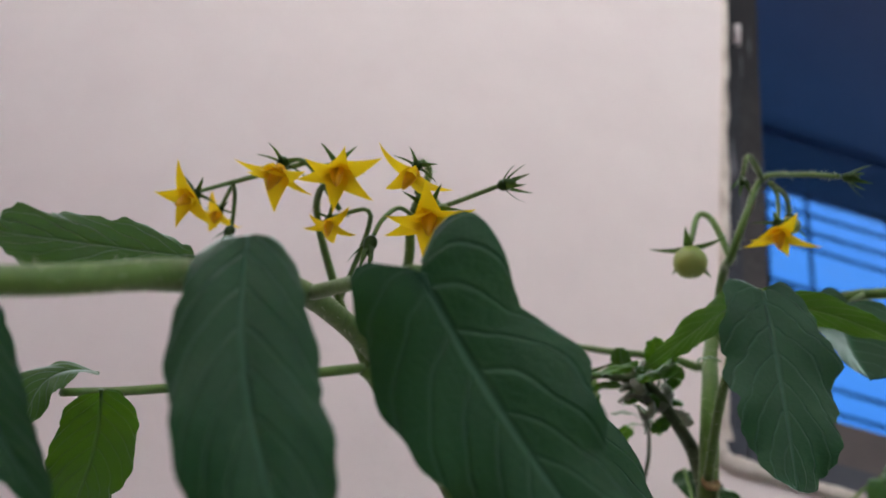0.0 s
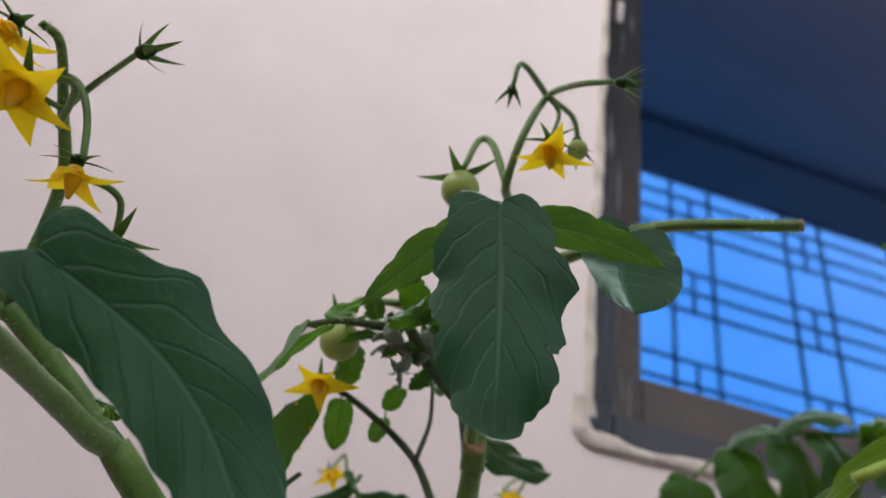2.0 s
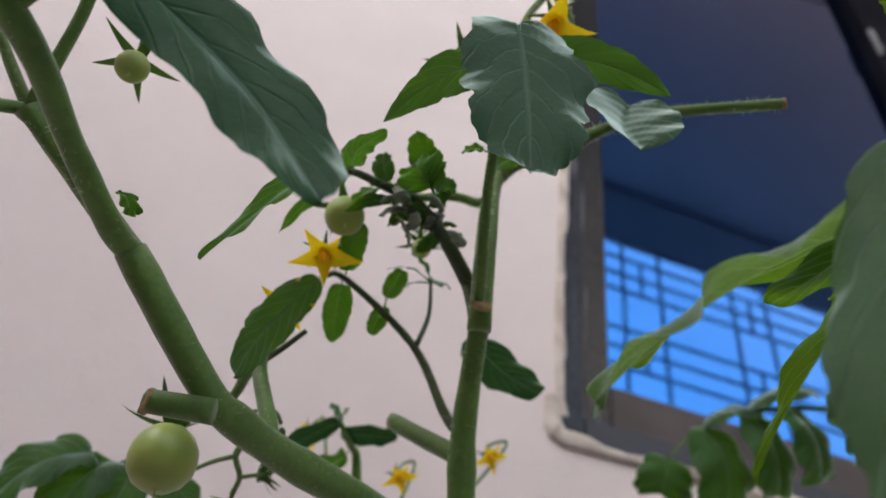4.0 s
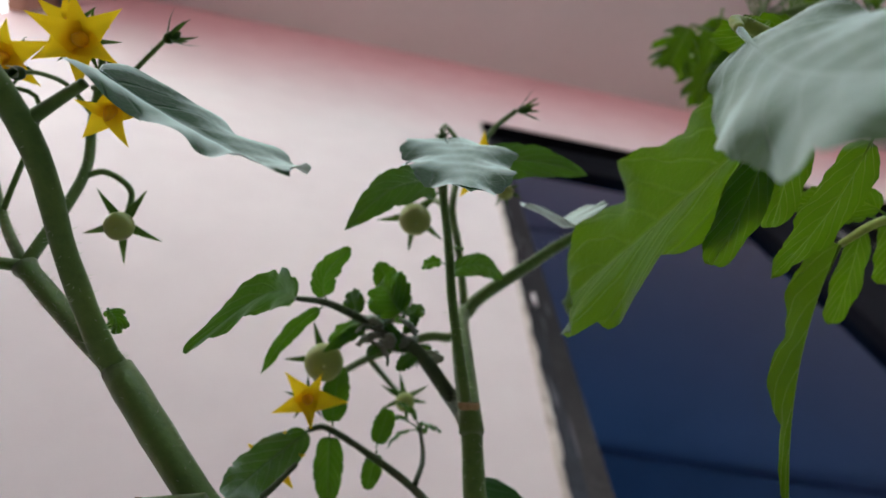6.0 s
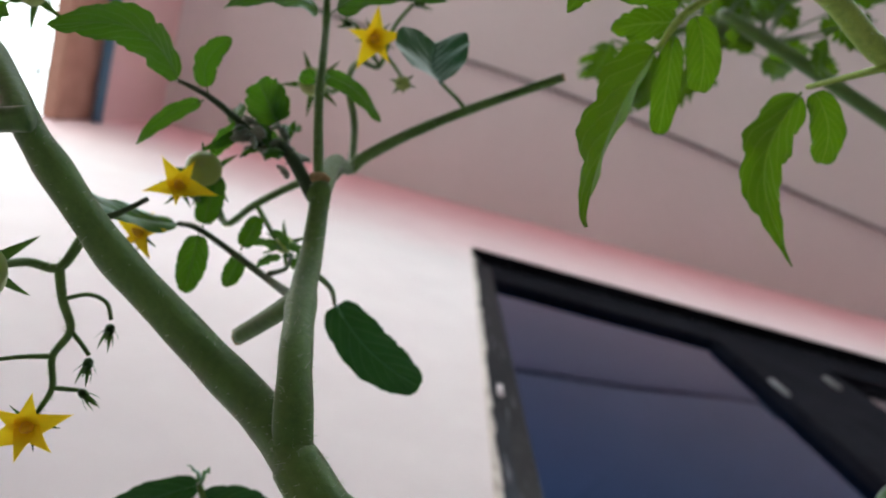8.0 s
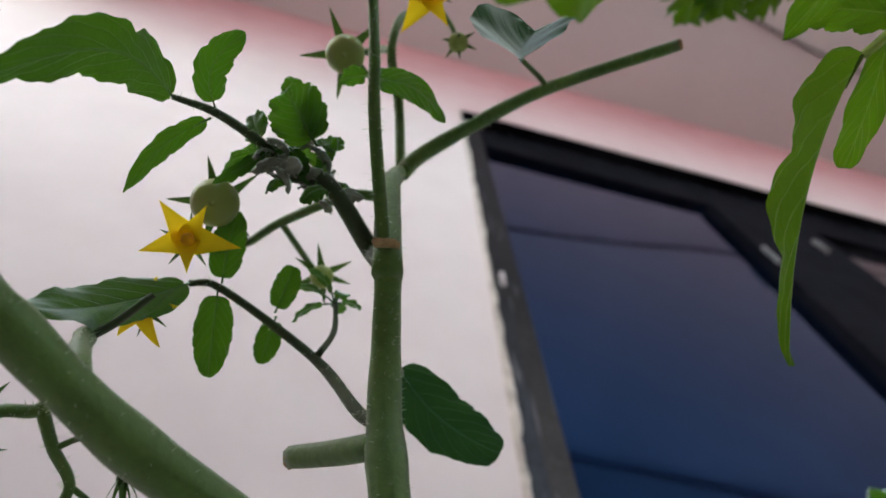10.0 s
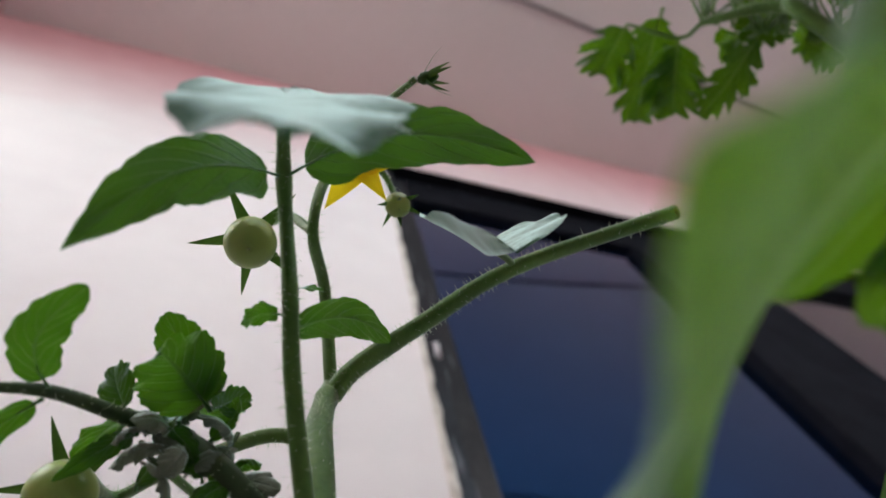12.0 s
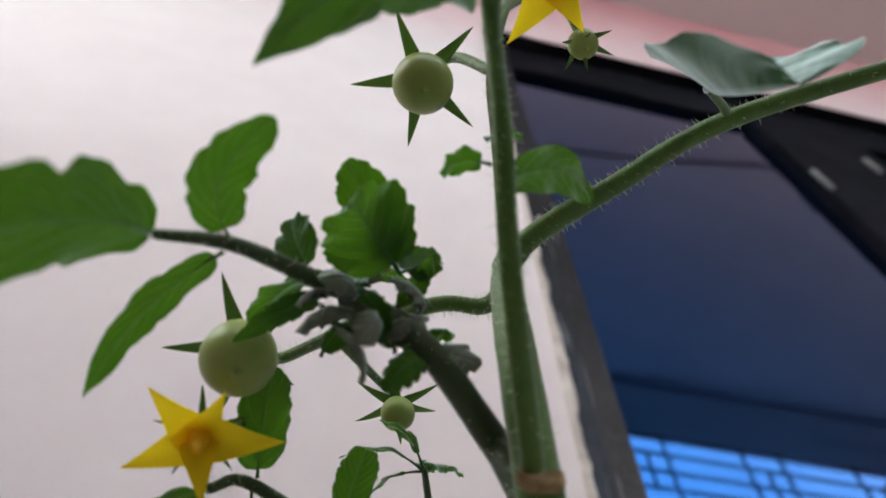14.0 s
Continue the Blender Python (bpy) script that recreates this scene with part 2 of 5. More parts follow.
M_stem_dark, nt, b = material("dark_tomato_stem")
n1, n2 = noise_node(nt, 90.0, 4), noise_node(nt, 500.0, 3)
nt.links.new(ramp(nt, n1.outputs[0], [(0.3, (0.03, 0.05, 0.018)), (0.7, (0.06, 0.10, 0.03))]).outputs[0], b.inputs["Base Color"])
b.inputs["Roughness"].default_value = 0.55
bump(nt, b, n2.outputs[0], 0.4, 0.0005)

M_cut, nt, b = material("dry_cut_stem")
nt.links.new(ramp(nt, noise_node(nt, 300.0, 4).outputs[0], [(0.3, (0.22, 0.14, 0.06)), (0.7, (0.48, 0.36, 0.18))]).outputs[0], b.inputs["Base Color"])
b.inputs["Roughness"].default_value = 0.85

M_petal, nt, b = material("yellow_petal")
nt.links.new(ramp(nt, noise_node(nt, 220.0, 4).outputs[0], [(0.3, (0.84, 0.57, 0.006)), (0.7, (0.93, 0.68, 0.010))]).outputs[0], b.inputs["Base Color"])
b.inputs["Roughness"].default_value = 0.5
tr = nt.nodes.new("ShaderNodeBsdfTranslucent")
tr.inputs[0].default_value = (0.95, 0.72, 0.012, 1)
ms = nt.nodes.new("ShaderNodeMixShader")
ms.inputs[0].default_value = 0.55
nt.links.new(b.outputs[0], ms.inputs[1])
nt.links.new(tr.outputs[0], ms.inputs[2])
nt.links.new(ms.outputs[0], nt.nodes["Material Output"].inputs[0])

M_cone, nt, b = material("anther_yellow")
nt.links.new(ramp(nt, noise_node(nt, 300.0, 3).outputs[0], [(0.3, (0.80, 0.42, 0.006)), (0.7, (0.90, 0.53, 0.010))]).outputs[0], b.inputs["Base Color"])
b.inputs["Roughness"].default_value = 0.5

M_fruit, nt, b = material("unripe_tomato_skin")
n1 = noise_node(nt, 160.0, 5)
nt.links.new(ramp(nt, n1.outputs[0], [(0.3, (0.27, 0.36, 0.075)), (0.7, (0.36, 0.45, 0.12))]).outputs[0], b.inputs["Base Color"])
b.inputs["Roughness"].default_value = 0.32
b.inputs["Subsurface Weight"].default_value = 0.25
b.inputs["Subsurface Radius"].default_value = (0.004, 0.005, 0.002)
b.inputs["Subsurface Scale"].default_value = 0.5
M_hair, nt, b = material("plant_hair")
b.inputs["Base Color"].default_value = (0.62, 0.72, 0.52, 1)
b.inputs["Roughness"].default_value = 0.6

# ---- mesh helpers ----


def part(name, bm, mat, parent=None, label="", smooth=True):
    me = bpy.data.meshes.new(name)
    bm.to_mesh(me)
    bm.free()
    if smooth:
        me.polygons.foreach_set("use_smooth", [True] * len(me.polygons))
    me.materials.append(mat)
    ob = new(name, me)
    if parent is not None:
        ob.parent = parent
    if label:
        tagged(ob, label=label)
    return ob


def share(name, me, parent, m, label=""):
    ob = new(name, me)
    ob.parent = parent
    ob.matrix_basis = m
    if label:
        tagged(ob, label=label)
    return ob


def box_bm(x0, y0, z0, x1, y1, z1, bevel=0.0, bm=None):
    own = bm if bm is not None else bmesh.new()
    r = bmesh.ops.create_cube(own, size=1.0)
    vs = r["verts"]
    for v in vs:
        v.co = Vector((x0 + (v.co.x + 0.5) * (x1 - x0), y0 + (v.co.y + 0.5) * (y1 - y0), z0 + (v.co.z + 0.5) * (z1 - z0)))
    if bevel:
        es = list({e for v in vs for e in v.link_edges})
        bmesh.ops.bevel(own, geom=es, offset=bevel, segments=2, affect="EDGES")
    return own


def spline(points, per=6):
    pts = [Vector(p) for p in points]
    if len(pts) < 3:
        return [pts[0].lerp(pts[-1], i / per) for i in range(per + 1)], [i / per for i in range(per + 1)]
    ext = [pts[0] * 2 - pts[1]] + pts + [pts[-1] * 2 - pts[-2]]
    out, par = [], []
    for i in range(1, len(ext) - 2):
        p0, p1, p2, p3 = ext[i - 1:i + 3]
        for k in range(per):
            t = k / per
            out.append(0.5 * (2 * p1 + (p2 - p0) * t + (2 * p0 - 5 * p1 + 4 * p2 - p3) * t * t + (3 * p1 - p0 - 3 * p2 + p3) * t ** 3))
            par.append(i - 1 + t)
    out.append(pts[-1])
    par.append(len(pts) - 1.0)
    return out, [q / (len(pts) - 1) for q in par]


def tube_bm(points, r0, r1, sides=10, per=6, lumpy=0.06, swell=(), bm=None):
    """A tapered stem along a smooth line; swell: (place 0..1, extra radius factor) for nodes."""
    own = bm if bm is not None else bmesh.new()
    line, par = spline(points, per)
    rings = []
    up = None
    for i, p in enumerate(line):
        d = (line[min(i + 1, len(line) - 1)] - line[max(i - 1, 0)]).normalized()
        if up is None:
            up = d.orthogonal().normalized()
        up = (up - d * up.dot(d)).normalized()
        side = d.cross(up)
        r = r0 + (r1 - r0) * par[i]
        for at, f in swell:
            r *= 1 + f * math.exp(-((par[i] - at) / 0.05) ** 2)
        r *= 1 + lumpy * noise.noise(p * 140.0)
        rings.append([own.verts.new(p + (up * math.cos(a) + side * math.sin(a)) * r * (1 + 0.05 * math.cos(3 * a)))
                      for a in (2 * math.pi * k / sides for k in range(sides))])
    for a, c in zip(rings, rings[1:]):
        for k in range(sides):
            own.faces.new((a[k], a[(k + 1) % sides], c[(k + 1) % sides], c[k]))
    for ring, rev in ((rings[0], True), (rings[-1], False)):
        own.faces.new(ring[::-1] if rev else ring)
    return own


def hairs(parent, points, r0, r1, count, length=0.0013, seed=1):
    """Fine stiff hairs standing off a stem, one mesh."""
    rng = random.Random(seed)
    line, par = spline(points, 8)
    bm = bmesh.new()
    for _ in range(count):
        f = rng.random() * (len(line) - 1.001)
        i = int(f)
        p = line[i].lerp(line[i + 1], f - i)
        d = (line[i + 1] - line[i]).normalized()
        a = rng.random() * 6.283
        s = d.orthogonal().normalized()
        n = s * math.cos(a) + d.cross(s) * math.sin(a)
        r = (r0 + (r1 - r0) * par[i]) * 0.97
        n2 = (n + d * rng.uniform(-0.3, 0.3)).normalized()
        w = 0.00006
        q = p + n * r
        tip = bm.verts.new(q + n2 * length * rng.uniform(0.5, 1.2))
        b1, b2, b3 = bm.verts.new(q + d * w), bm.verts.new(q + n.cross(d) * w), bm.verts.new(q - d * w)
        bm.faces.new((b1, b2, tip))
        bm.faces.new((b2, b3, tip))
        bm.faces.new((b3, b1, tip))
    ob = part("hairs", bm, M_hair, parent, smooth=False)
    tagged(ob, kind="stuff")
    return ob


def leaf_bm(base, tip, face, width, lobes=0.18, teeth=5, bend=0.12, fold=0.25, curl=0.25, pet=0.08, wave=0.05, seed=0, taper=0.78, sway=None, heart=0.42, humps=()):
    """One leaflet: a stalk, then a toothed blade round a curved midrib. face: where its upper side looks."""
    rng = random.Random(seed)
    base, tip = Vector(base), Vector(tip)
    axis = (tip - base)
    length = axis.length
    axis.normalize()
    n = Vector(face)
    n = (n - axis * n.dot(axis)).normalized()
    side = axis.cross(n)
    ctrl = (base + tip) / 2 + n * bend * 1.7 * length
    bm = bmesh.new()
    uvl = bm.loops.layers.uv.new("UVMap")
    nu, nv = 44, 8
    ph = [rng.uniform(-0.5, 0.5) for _ in range(4)]
    drift = rng.uniform(-0.12, 0.12)
    sway = drift if sway is None else sway

    def mid(u):
        return base * (1 - u) ** 2 + ctrl * 2 * u * (1 - u) + tip * u * u + side * sway * length * math.sin(math.pi * u) * 0.35

    tooth = [0.0]

    def outline(u, s):
        body = (u + 0.001) ** 0.42 * (1 - u) ** taper / ((0.42 / (0.42 + taper)) ** 0.42 * (taper / (0.42 + taper)) ** taper)
        f = (u + 0.03 * math.sin(9 * u + 5 * ph[3])) * teeth + ph[0 if s < 0 else 1]
        saw = (f - math.floor(f))
        saw = max(0.0, math.sin(math.pi * saw ** 0.75)) ** 0.6
        deep = (1.3 - 0.8 * u) * (0.75 + 0.5 * abs(math.sin(4.7 * math.floor(f) + 8 * ph[2] + (2 if s > 0 else 0))))
        for at, s2, amp, half in humps:
            if s2 * s > 0:
                body *= 1 + amp * math.exp(-((u - at) / half) ** 2)
        fine = math.sin(u * teeth * 16 + ph[2] * 5)
        tooth[0] = saw
        return max(0.0, body * (1 - lobes * deep * (1 - saw) - lobes * 0.16 * fine))

    rows = []
    for i in range(nu + 1):
        u = i / nu
        um = pet + (1 - pet) * u
        c = mid(um)
        d = (mid(min(1, um + 0.02)) - mid(max(0, um - 0.02))).normalized()
        sd = (side - d * side.dot(d)).normalized()
        nn = sd.cross(d)
        row = []
        for j in range(-nv, nv + 1):
            v = j / nv
            w = outline(u, v) * width / 2
            av = abs(v)
            off = sd * v * w * (1 - 0.25 * curl * av * av)
            lift = fold * av * w - curl * av ** 2.2 * w * 0.9
            lift += wave * width * math.sin(u * 17 + ph[3] * 6 + (1.5 if v > 0 else 0)) * av * av
            q = u * 7 - av * 2.2
            lift += 0.011 * width * math.sin(math.pi * q) ** 2 * (1 - av * 0.3) * min(1, av * 4)
            back = -d * heart * w * av * (1 - u) ** 3 + d * (0.10 + 0.35 * u + 0.9 * lobes * tooth[0]) * w * av * av
            row.append(bm.verts.new(c + off + nn * lift + back))
        rows.append(row)
    for i in range(nu):
        for j in range(2 * nv):
            quad = (rows[i][j], rows[i][j + 1], rows[i + 1][j + 1], rows[i + 1][j])
            fc = bm.faces.new(quad)
            for lp, (a, c) in zip(fc.loops, ((i, j), (i, j + 1), (i + 1, j + 1), (i + 1, j))):
                lp[uvl].uv = (a / nu, c / (2 * nv))
    # stalk and raised midrib
    r = max(0.00025, width * 0.022)
    line = [mid(k / 8 * (pet + 0.12)) - n * r * 0.4 for k in range(9)]
    tube_bm(line, r * 1.25, r * 0.3, sides=6, per=2, lumpy=0.02, bm=bm)
    for fc in bm.faces:
        for lp in fc.loops:
            if lp[uvl].uv.length == 0:
                lp[uvl].uv = (0.5, 0.5)
    return bm


leaf_count = [0]


def leaf(plant, base, tip, face, width, name="leaflet", label="", mat=None, **kw):
    leaf_count[0] += 1
    return part(name, leaf_bm(base, tip, face, width, seed=leaf_count[0] * 7 + 3, **kw), mat or M_leaf, plant, label)


def blade(plant, base, tip, left, right, hint, fold=0.25, rise=None, **kw):
    """A leaf given by its stalk end, its tip and the two edges where it is widest; hint: roughly where its upper side looks."""
    b, t, l, r = Vector(base), Vector(tip), Vector(left), Vector(right)
    axis = t - b
    length = axis.length
    axis.normalize()
    u = min(0.7, max(0.25, ((l + r) / 2 - b).dot(axis) / length))
    pl, pr = (l - b) - axis * (l - b).dot(axis), (r - b) - axis * (r - b).dot(axis)
    across = pr - pl
    n = across.cross(axis).normalized()
    if n.dot(Vector(hint)) < 0:
        n = -n
    side = axis.cross(n)
    mean = (pl + pr) / 2
    width = across.length
    if rise is None:
        rise = max(-0.2, min(0.25, (mean.dot(n) - 0.4 * fold * width) / length / (3.4 * u * (1 - u))))
    drift = max(-0.8, min(0.8, mean.dot(side) / length / (0.35 * math.sin(math.pi * u))))
    return leaf(plant, base, tip, n, width, bend=rise, fold=fold, sway=drift, **kw)


def petal_mesh(name, length, width, reflex, mat, thick=0.0, blunt=0.85):
    """A pointed petal or sepal that starts at the origin and runs out along x, bending back to -z."""
    bm = bmesh.new()
    uvl = bm.loops.layers.uv.new("UVMap")
    rows = []
    for i in range(11):
        u = i / 10
        w = width / 2 * (1 - u) ** blunt * min(1.0, 0.72 + 1.1 * u)
        a = reflex * u
        x = length * (math.sin(a) / reflex if abs(reflex) > 1e-4 else u)
        z = -length * ((1 - math.cos(a)) / reflex if abs(reflex) > 1e-4 else 0)
        rows.append([bm.verts.new((x, v * w, z + abs(v) * w * 0.3 - (v * v) * thick)) for v in (-1, -0.5, 0, 0.5, 1)])
    for i in range(10):
        for j in range(4):
            fc = bm.faces.new((rows[i][j], rows[i + 1][j], rows[i + 1][j + 1], rows[i][j + 1]))
            for lp in fc.loops:
                lp[uvl].uv = (u * i / 10, 0.25 * j + 0.1)
    me = bpy.data.meshes.new(name)
    bm.to_mesh(me)
    bm.free()
    me.polygons.foreach_set("use_smooth", [True] * len(me.polygons))
    me.materials.append(mat)
    return me


PETAL = petal_mesh("petal", 0.0100, 0.0072, 0.70, M_petal, blunt=1.05)
PETAL_BACK = petal_mesh("petal_back", 0.0100, 0.0056, 1.1, M_petal)
SEPAL = petal_mesh("sepal", 0.0066, 0.0016, -0.5, M_sepal)
SEPAL_LONG = petal_mesh("sepal_long", 0.0118, 0.0034, -0.5, M_sepal)


def aim(at, axis, scale=1.0, spin=0.0):
    q = Vector(axis).normalized().to_track_quat("Z", "Y")
    return Matrix.Translation(at) @ q.to_matrix().to_4x4() @ pose(0, 0, 0, 0, 0, spin) @ Matrix.Scale(scale, 4)


def lathe_bm(profile, sides=16):
    bm = bmesh.new()
    rings = []
    for r, z in profile:
        rings.append([bm.verts.new((r * math.cos(2 * math.pi * k / sides), r * math.sin(2 * math.pi * k / sides), z)) for k in range(sides)])
    for a, c in zip(rings, rings[1:]):
        for k in range(sides):
            bm.faces.new((a[k], a[(k + 1) % sides], c[(k + 1) % sides], c[k]))
    bm.faces.new(rings[0][::-1])
    bm.faces.new(rings[-1])
    return bm


def mesh_of(bm, name, mat):
    me = bpy.data.meshes.new(name)
    bm.to_mesh(me)
    bm.free()
    me.polygons.foreach_set("use_smooth", [True] * len(me.polygons))
    me.materials.append(mat)
    return me


CONE = mesh_of(lathe_bm([(0.0008, 0.0), (0.0013, 0.0006), (0.0015, 0.0018), (0.0012, 0.0036), (0.0007, 0.0054), (0.0003, 0.0064)], 12), "anther_cone", M_cone)
FRUIT = mesh_of(lathe_bm([(0.03 * 0.1, 1.0), (0.30, 0.985), (0.58, 0.86), (0.82, 0.62), (0.97, 0.28), (1.0, -0.05), (0.94, -0.38), (0.76, -0.68), (0.5, -0.87), (0.22, -0.95), (0.03, -0.965), (0.034, -0.99), (0.026, -1.16), (0.02, -1.24)], 24), "fruit", M_fruit)
KNOB = mesh_of(lathe_bm([(0.0005, 0.0015), (0.0011, 0.001), (0.0014, 0.0), (0.0010, -0.0008), (0.0003, -0.0012)], 10), "flower_base", M_sepal)
BUD = mesh_of(lathe_bm([(0.0005, 0.0), (0.0011, 0.0008), (0.0012, 0.0018), (0.0008, 0.0030), (0.0002, 0.0038)], 10), "bud", M_sepal)


def flower(plant, at, axis, size=1.0, petals=6, spin=0.0, back=False):
    """An open flower that looks along axis: anther cone, petals, sepals behind."""
    m = aim(at, axis, size, spin)
    f = share("flower", CONE, plant, m, "open yellow star-shaped flower")
    for k in range(petals):
        tilt = -40 + 16 * math.sin(k * 2.3 + spin)
        share("petal", PETAL_BACK if back else PETAL, f, pose(0, 0, 0.0006, 0, tilt, 360 * k / petals + 6 * math.sin(k * 5.1 + spin)) @ Matrix.Scale(1 + 0.1 * math.sin(k * 3.7 + spin), 4))
    for k in range(5):
        share("sepal", SEPAL, f, pose(0, 0, -0.0009, 0, 14, 72 * k + 30))
    share("flower_base", KNOB, f, pose(0, 0, -0.001))
    return f


def fruit(plant, at, axis, radius, sep=1.0, spin=0.0, sepals=5, rise=0.0):
    """A green fruit that hangs along axis, with its calyx of narrow sepals."""
    m = aim(at, -Vector(axis), 1.0, spin)
    f = share("fruit", FRUIT, plant, m @ Matrix.Scale(radius, 4), "small unripe pale green tomato")
    for k in range(sepals):
        share("sepal", SEPAL_LONG, f, pose(0, 0, 0.97, 0, 6 - rise + 10 * math.sin(k * 2.1 + spin), 360 * k / sepals + 8 * math.sin(k * 4.0)) @ Matrix.Scale(sep / radius, 4))
    share("flower_base", KNOB, f, pose(0, 0, 1.0) @ Matrix.Scale(1.1 / radius, 4))
    return f


def bud(plant, at, axis, size=1.0, spread=40.0, sepals=6):
    m = aim(at, axis, size)
    f = share("bud", BUD, plant, m, "closed hairy green flower bud")
    for k in range(sepals):
        share("sepal", SEPAL, f, pose(0, 0, 0.0006, 0, -spread + 9 * math.sin(k * 2.7), 360 * k / sepals))
    return f


def stalk(plant, points, r0, r1, name="stalk", mat=None, swell=(), sides=8, label="", fuzz=0):
    ob = part(name, tube_bm(points, r0, r1, sides=sides, swell=swell), mat or M_stem, plant, label)
    if fuzz:
        hairs(plant, points, r0, r1, int(fuzz * 1.6), seed=len(points) * 31 + int(abs(points[0][0]) * 9999))
    return ob


def cut_end(plant, at, axis, r):
    bm = lathe_bm([(r * 0.95, -r * 0.4), (r * 1.08, -r * 0.05), (r * 1.0, r * 0.22), (r * 0.75, r * 0.2), (r * 0.4, r * 0.16), (r * 0.1, r * 0.18)], 14)
    for v in bm.verts:
        v.co += Vector((noise.noise(v.co * 900), noise.noise(v.co * 900 + Vector((5, 0, 0))), noise.noise(v.co * 900 + Vector((0, 7, 0))))) * r * 0.18
    ob = part("cut_stub", bm, M_cut, plant, "dry brown cut stem end")
    ob.matrix_basis = aim(at, axis)
    return ob


# ---- the balcony ----
WY = 0.447          # face of the back wall
GY = 0.492          # plane of the glass
X0, X1 = -0.90, 3.4
FY = -1.20         # plane of the front grille
CEIL = 2.97
OX0, OX1, OZ0, OZ1 = 0.205, 2.35, 0.851, 2.19

ground_bm = bmesh.new()
bmesh.ops.create_grid(ground_bm, x_segments=1, y_segments=1, size=900.0, matrix=Matrix.Translation((0, 0, -3.2)))
tagged(part("ground", ground_bm, M_soil, smooth=False), "bare ground far below the balcony", "ground", kind="structure")
floor_bm = box_bm(X0 - 0.06, -1.40, -0.12, X1 + 0.2, 0.85, 0.0)
tagged(part("floor", floor_bm, M_floor, smooth=False), "grey cement balcony floor", "floor", kind="structure")
tagged(part("ceiling", box_bm(X0 - 0.06, FY - 0.036, CEIL, X1 + 0.2, 0.85, CEIL + 0.15), M_ceiling, smooth=False), "mauve grey distempered ceiling", "ceiling", kind="structure")

wall = tagged(new("wall_north"), "pale pink plastered wall with worn window edge", "wall", kind="structure")
bm = bmesh.new()
box_bm(X0 - 0.06, WY, 0.0, OX0, 0.85, CEIL, bm=bm)
box_bm(OX0, WY, 0.0, OX1, 0.85, OZ0, bm=bm)
box_bm(OX0, WY, OZ1, OX1, 0.85, CEIL, bm=bm)
box_bm(OX1, WY, 0.0, X1 + 0.2, 0.85, CEIL, bm=bm)
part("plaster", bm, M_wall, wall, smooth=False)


def ragged_strip(points, half, depth, seed):
    """A chipped band of bare plaster that follows a line on the wall."""
    rng = random.Random(seed)
    bm = bmesh.new()
    line, _ = spline(points, 26)
    rows = []
    for i, p in enumerate(line):
        d = (line[min(i + 1, len(line) - 1)] - line[max(i - 1, 0)]).normalized()
        s = Vector((-d.z, 0, d.x))
        a = half * (1.0 + 0.55 * noise.noise(p * 22) + 0.35 * noise.noise(p * 80))
        c = half * 0.55 * (1.0 + 0.5 * noise.noise(p * 30 + Vector((3, 0, 0))))
        y0, y1 = p.y - 0.0012, p.y - depth * (0.7 + 0.5 * abs(noise.noise(p * 60)))
        rows.append([bm.verts.new(p + s * a + Vector((0, y0 - p.y, 0))), bm.verts.new(p + s * a * 0.7 + Vector((0, y1 - p.y, 0))),
                     bm.verts.new(p - s * c * 0.4 + Vector((0, y1 - p.y, 0))), bm.verts.new(p - s * c + Vector((0, 0.03, 0)))])
    for a, c in zip(rows, rows[1:]):
        for k in range(3):
            bm.faces.new((a[k], a[k + 1], c[k + 1], c[k]))
    return bm


part("chipped_edge", ragged_strip([(OX0, WY, 2.17), (OX0 + 0.001, WY, 1.8), (OX0, WY, 1.3), (OX0 - 0.002, WY, 1.0), (OX0, WY, 0.868)], 0.006, 0.003, 2), M_raw, wall, "bare chipped plaster edge")
part("chipped_sill_edge", ragged_strip([(OX0 - 0.008, WY, OZ0 + 0.03), (OX0, WY, OZ0), (0.27, WY, OZ0 - 0.002), (0.6, WY, OZ0), (1.4, WY, OZ0), (2.3, WY, OZ0)], 0.008, 0.004, 3), M_raw, wall, "bare chipped plaster edge")

# end wall on the far left: deep pink lintel over a grilled opening
end = tagged(new("wall_west"), "deep pink lintel, unseen light-limiting sill and jamb, grilled end opening", "wall", kind="structure")
bm = bmesh.new()
box_bm(X0 - 0.06, -1.40, 2.56, X0, WY, CEIL, bm=bm)
# unseen sill wall and jamb, sized so the opening lets in less daylight
box_bm(X0 - 0.06, -1.40, 0.0, X0, WY, 1.45, bm=bm)
box_bm(X0 - 0.06, -1.40, 1.45, X0, -0.62, 2.56, bm=bm)
part("lintel", bm, M_lintel, end, "deep pink plastered lintel", smooth=False)
part("wooden_head", box_bm(X0 - 0.055, -0.618, 2.35, X0 - 0.012, WY - 0.003, 2.557, 0.004), M_rust, end, "red brown wooden frame head", smooth=False)
part("pipe", tube_bm([(X0 + 0.012, -1.19, 2.50), (X0 + 0.012, 0.0, 2.505), (X0 + 0.012, WY - 0.003, 2.51)], 0.015, 0.015, 14, 8, 0.0), M_teal, end, "thin teal painted pipe")
grille = tagged(new("end_grille"), "dark iron window grille with beaded bars", "grille", group="window grilles")
for z in [2.31 - 0.125 * k for k in range(7)]:
    part("bar", tube_bm([(X0 - 0.05, -0.618, z), (X0 - 0.05, -0.4, z), (X0 - 0.05, WY - 0.004, z)], 0.004, 0.004, 6, 4, 0.0), M_iron, grille)
for k in range(6):
    y = 0.33 - 0.17 * k
    part("upright", tube_bm([(X0 - 0.053, y, 1.452), (X0 - 0.053, y, 1.9), (X0 - 0.053, y, 2.348)], 0.0035, 0.0035, 6, 4, 0.0), M_iron, grille)
